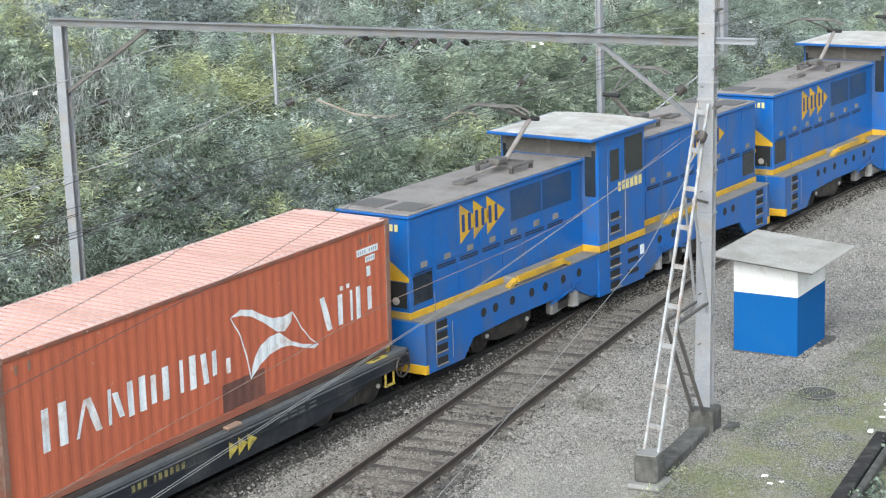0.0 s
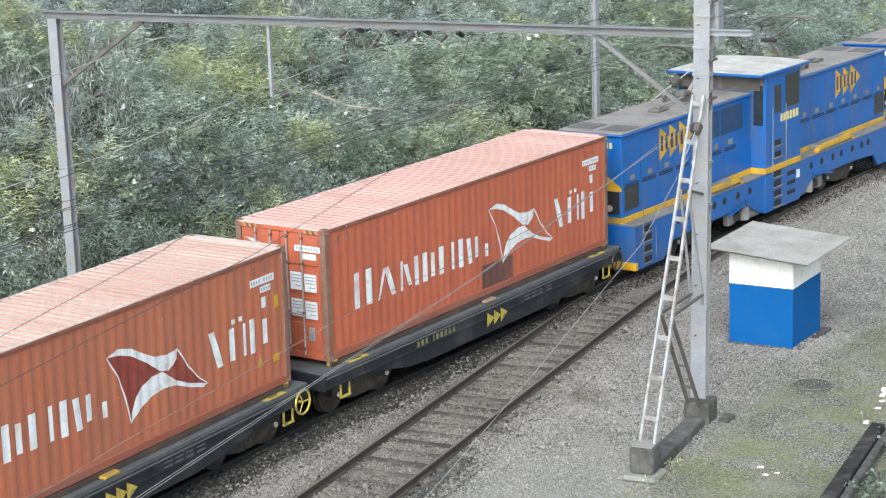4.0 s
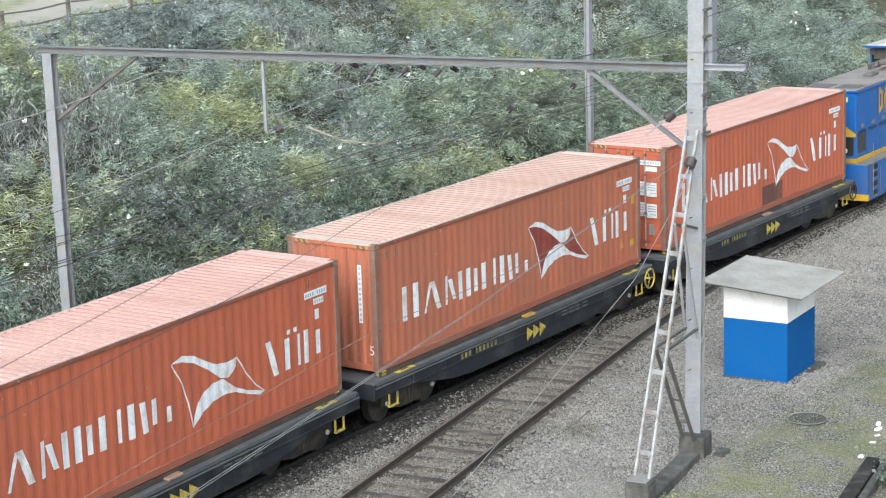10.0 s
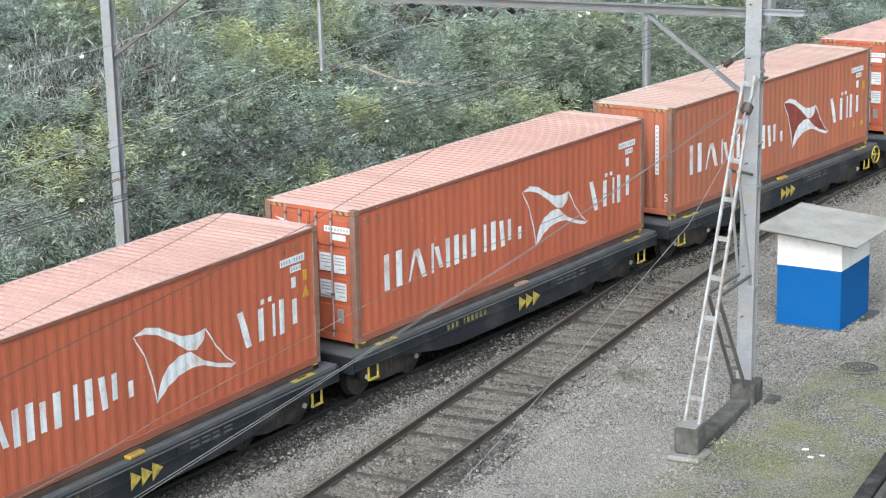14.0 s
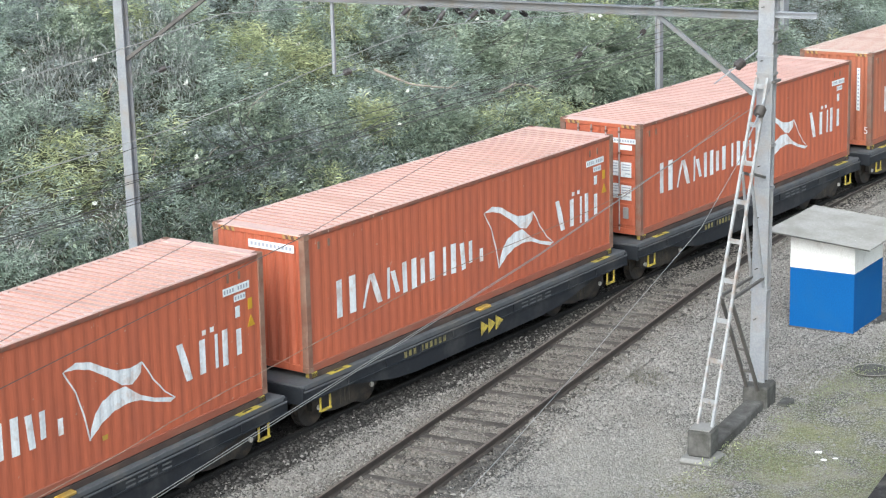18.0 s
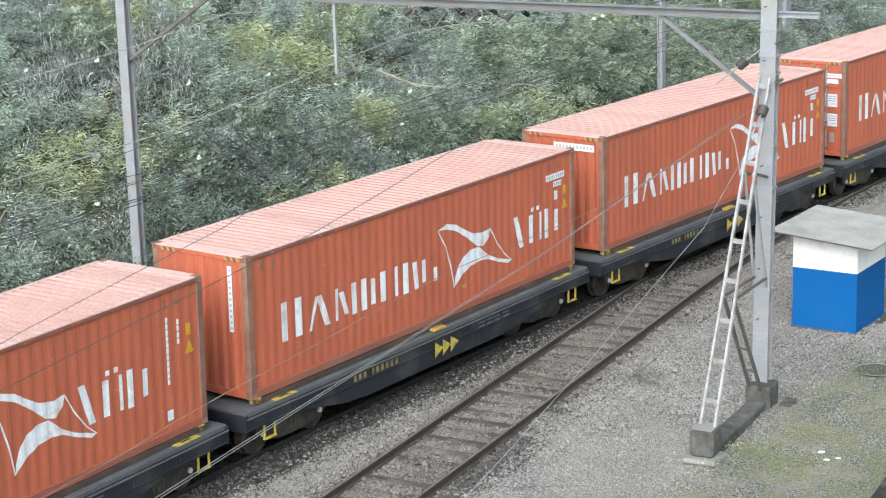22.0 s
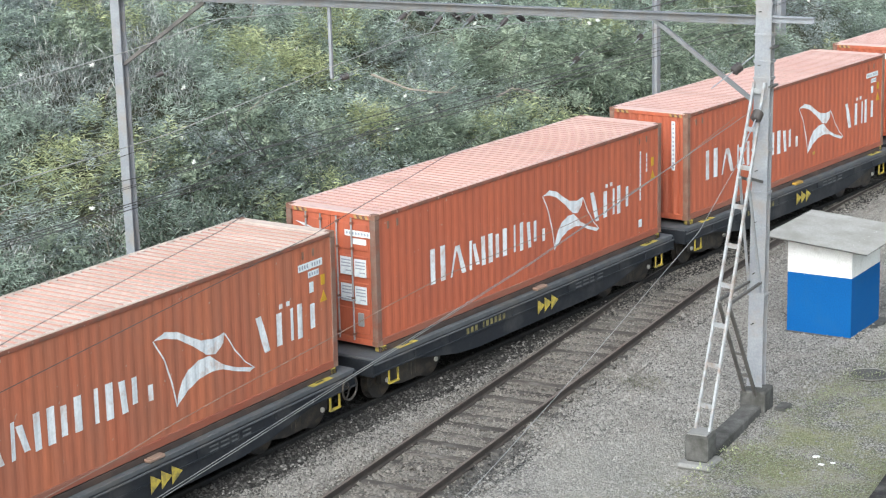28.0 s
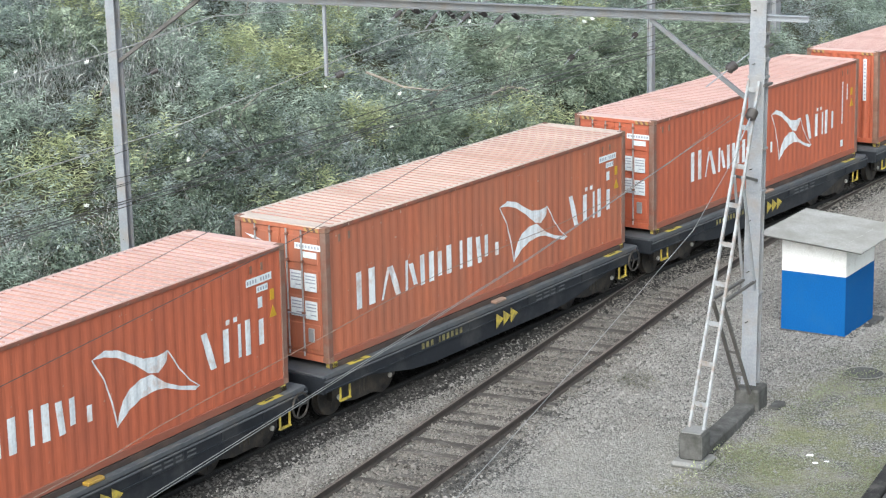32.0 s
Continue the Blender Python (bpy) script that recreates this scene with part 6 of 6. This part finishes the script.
# ---- the electric engines ----
def locomotive(label):
    e = thing("locomotive", label, "locomotive", "engines of the train")
    HL, HW, HT, FW = 8.85, 0.99, 3.98, 1.42
    cab0, cab1 = -1.2, 1.2
    # frame: a deep side girder with arched cut-outs over the bogies
    for y in (-FW, FW):
        y0, y1 = (y, y + 0.08) if y < 0 else (y - 0.08, y)
        poly = [(-HL, 0.30), (-7.35, 0.30), (-6.95, 0.72), (-5.2, 0.80), (-2.3, 0.80), (-1.5, 0.45), (1.5, 0.45), (2.3, 0.80), (5.2, 0.80), (6.95, 0.72),
                (7.35, 0.30), (HL, 0.30), (HL, 1.5), (-HL, 1.5)]
        g = part("side_girder", Geo().slab(poly, y0, y1), "blue", e)
        for k in (-1, 1):
            for x in (6.5, 5.99, 5.24, 4.37, 3.74, 2.89, 2.12):
                yy = y0 - 0.003 if y < 0 else y1 + 0.003
                # a black disc paints the hole's dark inside; the girder is uncut
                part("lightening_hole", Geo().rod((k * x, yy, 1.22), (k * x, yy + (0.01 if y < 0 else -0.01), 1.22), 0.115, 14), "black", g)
    for k in (-1, 1):
        part("end_plate", Geo().box(k * HL - 0.05, k * HL + 0.05, -FW, FW, 0.52, 1.5), "blue", e)
        part("bumper", Geo().box(k * HL - 0.07, k * HL + 0.07, -FW - 0.01, FW + 0.01, 0.30, 0.52, 0.01), "yellow", e, "yellow bumper beam")
        part("coupler", Geo().box(k * HL, k * (HL + 0.5), -0.14, 0.14, 0.62, 0.9, 0.04), "gear", e)
    part("walkway", Geo().box(-HL, HL, -FW - 0.02, FW + 0.02, 1.5, 1.54, 0.005), "walk", e)
    part("underframe", Geo().box(-HL + 0.2, HL - 0.2, -0.9, 0.9, 0.7, 1.5), "black", e)
    # hoods
    for k in (-1, 1):
        x0, x1 = (-HL + 0.02, cab0) if k < 0 else (cab1, HL - 0.02)
        hood = part("hood", Geo().box(x0, x1, -HW, HW, 1.545, HT - 0.08, 0.03), "blue", e, "blue engine hood")
        part("hood_roof", Geo().box(x0 + (-0.06 if k < 0 else 0), x1 + (0.06 if k > 0 else 0), -HW - 0.06, HW + 0.06, HT - 0.08, HT - 0.03, 0.015), "blue", hood)
        part("roof_plate", Geo().box(x0 + 0.03, x1 - 0.03, -HW, HW, HT - 0.03, HT + 0.01, 0.01), "roofgrey", hood)
        for dy in (-0.5, 0.5):
            a = k * (HL - 0.75)
            part("roof_vent", Geo().box(a - 0.42, a + 0.42, dy - 0.38, dy + 0.38, HT + 0.01, HT + 0.03, 0.005), "darksteel", hood)
        part("base_stripe", Geo().box(x0 + (0 if k > 0 else -0.02), x1 + (0 if k < 0 else 0.02), -HW - 0.02, HW + 0.02, 1.545, 1.70, 0.005), "yellow", hood, "yellow stripe")
        for y in (-1, 1):
            ys = (y * HW, y * (HW + 0.012))
            # door panels with seams between them
            edges = [2.1, 3.0, 4.05, 5.0, 5.95, 6.9, 7.85]
            for i, (a, b) in enumerate(zip(edges, edges[1:] + [8.75])):
                if i in (0, 1, 2) and k < 0:
                    if i < 2:
                        g0 = (1.75, 3.2)[i]
                        part("grille_panel", Geo().box(k * g0, k * (g0 + 1.38), ys[0], ys[1], 3.0, 3.76, 0.004), "grille", hood, "blue-grey intake grille")
                        for zz in np.arange(3.06, 3.74, 0.075):
                            part("grille_slat", Geo().box(k * (g0 + 0.04), k * (g0 + 1.34), ys[0], y * (HW + 0.02), zz, zz + 0.03), "grille", hood)
                else:
                    part("door_panel", Geo().box(k * a + 0.015 * k, k * b - 0.015 * k, ys[0], ys[1], 2.65, 3.80, 0.006), "blue", hood)
                part("door_panel", Geo().box(k * a + 0.015 * k, k * b - 0.015 * k, ys[0], ys[1], 1.75, 2.45, 0.006), "blue", hood)
                # black strips paint the shade between the louvre blades
                for z in (2.50, 2.56):
                    part("louvre", Geo().box(k * a + 0.1 * k, k * b - 0.1 * k, ys[0], y * (HW + 0.016), z, z + 0.025), "black", hood)
                part("data_plate", Geo().box(k * (a + 0.3), k * (a + 0.55), ys[0], y * (HW + 0.02), 2.66, 2.80), "walk", hood)
            part("corner_window", Geo().box(k * 7.95, k * 8.72, ys[0], y * (HW + 0.016), 1.85, 2.52, 0.01), "glass", hood)
            # three arrow heads with a blue bar in each
            for i in range(3):
                x = (-6.78 if k < 0 else 4.82) + i * 0.57
                part("emblem", Geo().slab([(x, 2.90), (x + 0.80, 3.36), (x, 3.84)], y * (HW + 0.016) - 0.003, y * (HW + 0.016) + 0.003), "yellow", hood)
                for a, b in ((0.07, 0.19), (0.33, 0.45)):
                    part("emblem_bar", Geo().slab([(x + a, 3.16), (x + b, 3.16), (x + b, 3.58), (x + a, 3.58)], y * (HW + 0.021) - 0.003, y * (HW + 0.021) + 0.003), "emblem_blue", hood)
        # the end of the hood: yellow wedge, black plate for the lamp recess's shade, number
        ex = k * HL
        g = Geo().add([(ex + k * 0.004, -HW, 2.42), (ex + k * 0.004, -HW, 2.52), (ex + k * 0.004, 0, 3.2), (ex + k * 0.004, HW, 2.52), (ex + k * 0.004, HW, 2.42)],
                      [(0, 1, 2, 3, 4) if k < 0 else (4, 3, 2, 1, 0)])
        part("warning_wedge", g, "yellow", hood)
        for i in range(6):
            part("running_number", Geo().box(ex, ex + k * 0.006, -0.72 + i * 0.14, -0.63 + i * 0.14, 3.58, 3.74), "pale_yellow", hood)
        part("lamp_recess", Geo().box(ex, ex + k * 0.012, -HW + 0.08, HW - 0.08, 1.8, 2.4), "black", hood)
        for y in (-0.62, 0.62):
            part("lamp", Geo().rod((ex, y, 1.95), (ex + k * 0.05, y, 1.95), 0.09, 12), "caproof", hood)
        # steps let into the girder's end
        # steps at the girder's end; black plates paint the shade of their recesses
        for y in (-1, 1):
            for z in (0.42, 0.72, 1.02, 1.28):
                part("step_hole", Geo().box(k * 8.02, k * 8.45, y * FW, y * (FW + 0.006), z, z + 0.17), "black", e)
                part("step", Geo().box(k * 8.02, k * 8.45, y * FW, y * (FW + 0.04), z - 0.03, z), "walk", e)
            for x in (7.88, 8.55):
                part("handrail", Geo().tube([(k * x, y * (FW + 0.06), 0.5), (k * x, y * (FW + 0.06), 2.2 if x > 8 else 1.35)], 0.009), "walk", e)
        # raised toolbox on the walkway
        for y in (-1, 1):
            part("walkway_box", Geo().box(k * 2.9, k * 5.0, y * 1.0, y * FW, 1.541, 1.72, 0.02), "walk", e)
            part("box_edge", Geo().bar((k * 2.9, y * (FW + 0.01), 1.7), (k * 5.0, y * (FW + 0.01), 1.7), 0.08, 0.14), "yellow", e, "yellow edge rail")
            for x, d in ((2.9, -0.35), (5.0, 0.35)):
                part("box_ramp", Geo().bar((k * x, y * (FW - 0.05), 1.68), (k * (x + d), y * (FW - 0.05), 1.55), 0.14, 0.09), "yellow", e)
    # cab
    cab = part("cab", Geo().box(cab0, cab1, -FW - 0.06, FW + 0.06, 1.542, 4.49, 0.02), "blue", e, "blue driver's cab")
    part("cab_skirt", Geo().box(cab0, cab1, -FW - 0.05, FW + 0.05, 0.35, 1.5, 0.01), "blue", e)
    part("cab_roof", Geo().box(cab0 - 0.5, cab1 + 0.5, -FW - 0.17, FW + 0.17, 4.50, 4.58, 0.02), "blue", cab)
    g = Geo()
    n = 10
    rows = []
    for i in range(n + 1):
        y = -FW - 0.12 + (2 * FW + 0.24) * i / n
        z = 4.582 + 0.05 * (1 - (2 * i / n - 1) ** 2)
        rows.append([(cab0 - 0.45, y, z), (cab1 + 0.45, y, z)])
    for p, q in zip(rows, rows[1:]):
        g.add(p + q, [(0, 1, 3, 2)])
    g.add([r[0] for r in rows], [tuple(range(n + 1))]).add([r[1] for r in rows], [tuple(range(n + 1))[::-1]])
    part("roof_cap", g, "caproof", cab, "pale cab roof sheet")
    part("cab_stripe", Geo().box(cab0 - 0.01, cab1 + 0.01, -FW - 0.075, FW + 0.075, 1.545, 1.72, 0.004), "yellow", cab)
    for k in (-1, 1):
        part("cab_front", Geo().box(k * 1.2, k * 1.215, -FW, FW, HT + 0.03, 4.48), "darksteel", cab)
        for y in (-0.68, 0.68):
            part("windscreen", Geo().box(k * 1.215, k * 1.23, y - 0.62, y + 0.62, HT + 0.06, 4.46, 0.005), "screen", cab)
        for y in (-1, 1):
            part("corner_glass", Geo().box(k * 1.2, k * 1.222, y * (HW + 0.1), y * (FW - 0.02), 3.0, 4.2, 0.005), "glass", cab)
    for y in (-1, 1):
        yy = y * (FW + 0.06)
        part("side_window", Geo().box(0.14, 1.08, yy, yy + y * 0.012, 3.36, 4.34, 0.005), "glass", cab)
        part("door", Geo().box(-0.75, -0.05, yy, yy + y * 0.012, 1.75, 4.25, 0.005), "blue", cab)
        part("door_window", Geo().box(-0.62, -0.18, yy + y * 0.012, yy + y * 0.022, 3.3, 4.12, 0.01), "glass", cab)
        for x in (-0.85, 0.05):
            part("handrail", Geo().tube([(x, yy + y * 0.07, 1.5), (x, yy + y * 0.07, 3.5)], 0.010), "galv", cab)
        # black plates paint the shaded insides of the cab's steps and vents
        for z in (0.45, 0.75, 1.05, 1.35, 1.95, 2.3):
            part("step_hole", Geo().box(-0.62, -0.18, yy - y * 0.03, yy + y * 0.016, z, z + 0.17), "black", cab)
            part("step", Geo().box(-0.66, -0.14, yy, yy + y * 0.07, z - 0.03, z), "walk", cab)
        for z in (0.62, 0.92, 1.22):
            part("vent_slot", Geo().box(0.3, 0.85, yy - y * 0.03, yy + y * 0.005, z, z + 0.13, 0.02), "black", cab)
        for i in range(6):
            part("running_number", Geo().box(-0.22 + i * 0.22, -0.08 + i * 0.22, yy, yy + y * 0.014, 2.98, 3.22), "pale_yellow", cab)
        part("notice", Geo().box(0.95, 1.15, yy - y * 0.03, yy + y * 0.006, 1.05, 1.3), "plate", cab)
    # pantograph on each hood
    for k in (-1, 1):
        x = k * 3.3
        pan = part("pantograph", Geo().box(x - 0.5, x + 0.5, -0.55, -0.45, HT + 0.14, HT + 0.20).box(x - 0.5, x + 0.5, 0.45, 0.55, HT + 0.14, HT + 0.20)
                   .box(x - 0.06, x + 0.06, -0.6, 0.6, HT + 0.14, HT + 0.21).box(x + 0.3, x + 0.38, -0.5, 0.5, HT + 0.15, HT + 0.20), "darksteel", e, "folded pantograph")
        part("drive", Geo().box(x + k * 0.1, x + k * 0.55, -0.18, 0.12, HT + 0.21, HT + 0.36, 0.03), "darksteel", pan)
        part("drive_rod", Geo().rod((x + k * 0.3, -0.1, HT + 0.2), (x + k * 1.9, -0.1, HT + 0.12), 0.035, 6), "roofgrey", pan)
        part("foot_plate", Geo().box(x + k * 1.6, x + k * 2.2, -0.28, 0.08, HT + 0.01, HT + 0.09, 0.02), "darksteel", pan)
        part("spring", Geo().rod((x - k * 0.1, 0.25, HT + 0.27), (x + k * 0.5, 0.25, HT + 0.27), 0.05, 8), "darksteel", pan)
        part("elbow", Geo().rod((x - k * 1.25, -0.25, HT + 1.1), (x - k * 1.25, 0.25, HT + 1.1), 0.06, 8), "black", pan)
        for dx in (-0.45, 0.45):
            for y in (-0.5, 0.5):
                part("insulator", Geo().rod((x + dx, y, HT + 0.01), (x + dx, y, HT + 0.15), 0.06, 8), "porcelain", pan)
        part("lower_arm", Geo().rod((x, 0, HT + 0.2), (x - k * 1.25, 0, HT + 1.1), 0.06, 8), "roofgrey", pan)
        part("upper_arm", Geo().rod((x - k * 1.25, 0, HT + 1.1), (x + k * 0.3, -0.35, HT + 1.65), 0.03, 6).rod((x - k * 1.25, 0, HT + 1.1), (x + k * 0.3, 0.35, HT + 1.65), 0.03, 6), "darksteel", pan)
        for dx in (-0.12, 0.12):
            part("collector", Geo().tube([(x + k * 0.3 + dx, -0.95, HT + 1.5), (x + k * 0.3 + dx, -0.6, HT + 1.66), (x + k * 0.3 + dx, 0.6, HT + 1.66), (x + k * 0.3 + dx, 0.95, HT + 1.5)], 0.03), "darksteel", pan)
    # running gear
    for x in (-5.0, 5.0):
        bogie(x, e)
        for y in (-1.2, 1.2):
            part("sand_box", Geo().box(x * 0.62 - 0.15, x * 0.62 + 0.15, y - 0.1, y + 0.1, 0.35, 0.75, 0.03), "walk", e)
            part("damper", Geo().bar((x * 0.6, y, 0.4), (x * 0.28, y, 0.62), 0.1, 0.12), "walk", e)
            k = 1 if y > 0 else -1
            part("air_tank", Geo().rod((x * 0.44, y + 0.06 * k, 0.36), (x * 0.44, y + 0.06 * k, 0.80), 0.16, 14), "tank", e, "pale upright air tank")
            part("reservoir", Geo().rod((x * 0.40, y - 0.1 * k, 0.50), (x * 0.08, y - 0.1 * k, 0.50), 0.24, 14), "walk", e, "grey lying air reservoir")
            part("brake_lever", Geo().bar((x * 0.72, y * 1.2 + 0.05 * k, 0.74), (x * 0.42, y * 1.2 + 0.05 * k, 0.98), 0.03, 0.05).bar((x * 0.50, y * 1.2 + 0.06 * k, 0.86), (x * 0.56, y * 1.2 + 0.16 * k, 1.14), 0.025, 0.025), "blue", e)
            part("brake_cover", Geo().box(x * 0.48, x * 0.6, y - 0.06, y + 0.06, 0.38, 0.6, 0.03), "gear", e)
    return e


# ---- the train, put together ----
REAR = [0.0, -13.61, -27.24, -40.78, -54.36, -67.95, -81.6, -95.2]
BOXES = [
    container("doors", False, "orange-red ribbed shipping container with white markings and a brown repair patch", patch=True),
    container("plain", True, "faded orange ribbed container with an upright white strip label", strip="upright", maroon=True),
    container("doors", False, "orange-red ribbed shipping container with doors and white name marking"),
    container("plain", False, "orange-red ribbed container with a flat white label over its plain end", strip="flat", triangle=True, worn=True),
    container("plain", False, "bright orange ribbed container with an upright white strip on its end", strip="upright", triangle=True, worn=True),
    container("doors", False, "orange ribbed container with doors and tall white side labels", tight=True, tall_label=True, triangle=True),
    container("doors", True, "faded orange ribbed container with doors and white markings", triangle=True),
    container("doors", False, "dusty orange-red ribbed shipping container with white markings", triangle=True),
]
WAGONS = [wagon("black container flat wagon with yellow twistlocks and stirrup steps", handwheel={0: "dark", 1: "yellow", 6: "dark", 7: "dark"}.get(i, ""), seed=i) for i in range(8)]
ENGINES = [locomotive("blue electric locomotive with yellow stripes and a folded pantograph"), locomotive("blue electric locomotive with yellow stripes coupled in front")]
ENGINE_AT = [22.22, 40.95]


def motions():
    times = [i * 0.5 for i in range(65)]
    for i, (box, wag) in enumerate(zip(BOXES, WAGONS)):
        mid = REAR[i] + BL / 2
        rows = [(t, ride(float(travel(t)) + mid, 4.95)) for t in times]
        walk(wag, rows)
        walk(box, [(t, m @ Matrix.Translation((-BL / 2, 0, 1.30))) for t, m in rows])
    for e, d in zip(ENGINES, ENGINE_AT):
        walk(e, [(t, ride(float(travel(t)) + d, 5.0)) for t in times])
    spin = [i * 0.2 for i in range(161)]
    turns = [(t, (float(travel(t)) - float(travel(0))) / 0.43) for t in spin]
    for w, x, z in WHEELS:
        walk(w, [(t, Matrix.Translation((x, 0, z)) @ Matrix.Rotation(a, 4, "Y")) for t, a in turns])


motions()
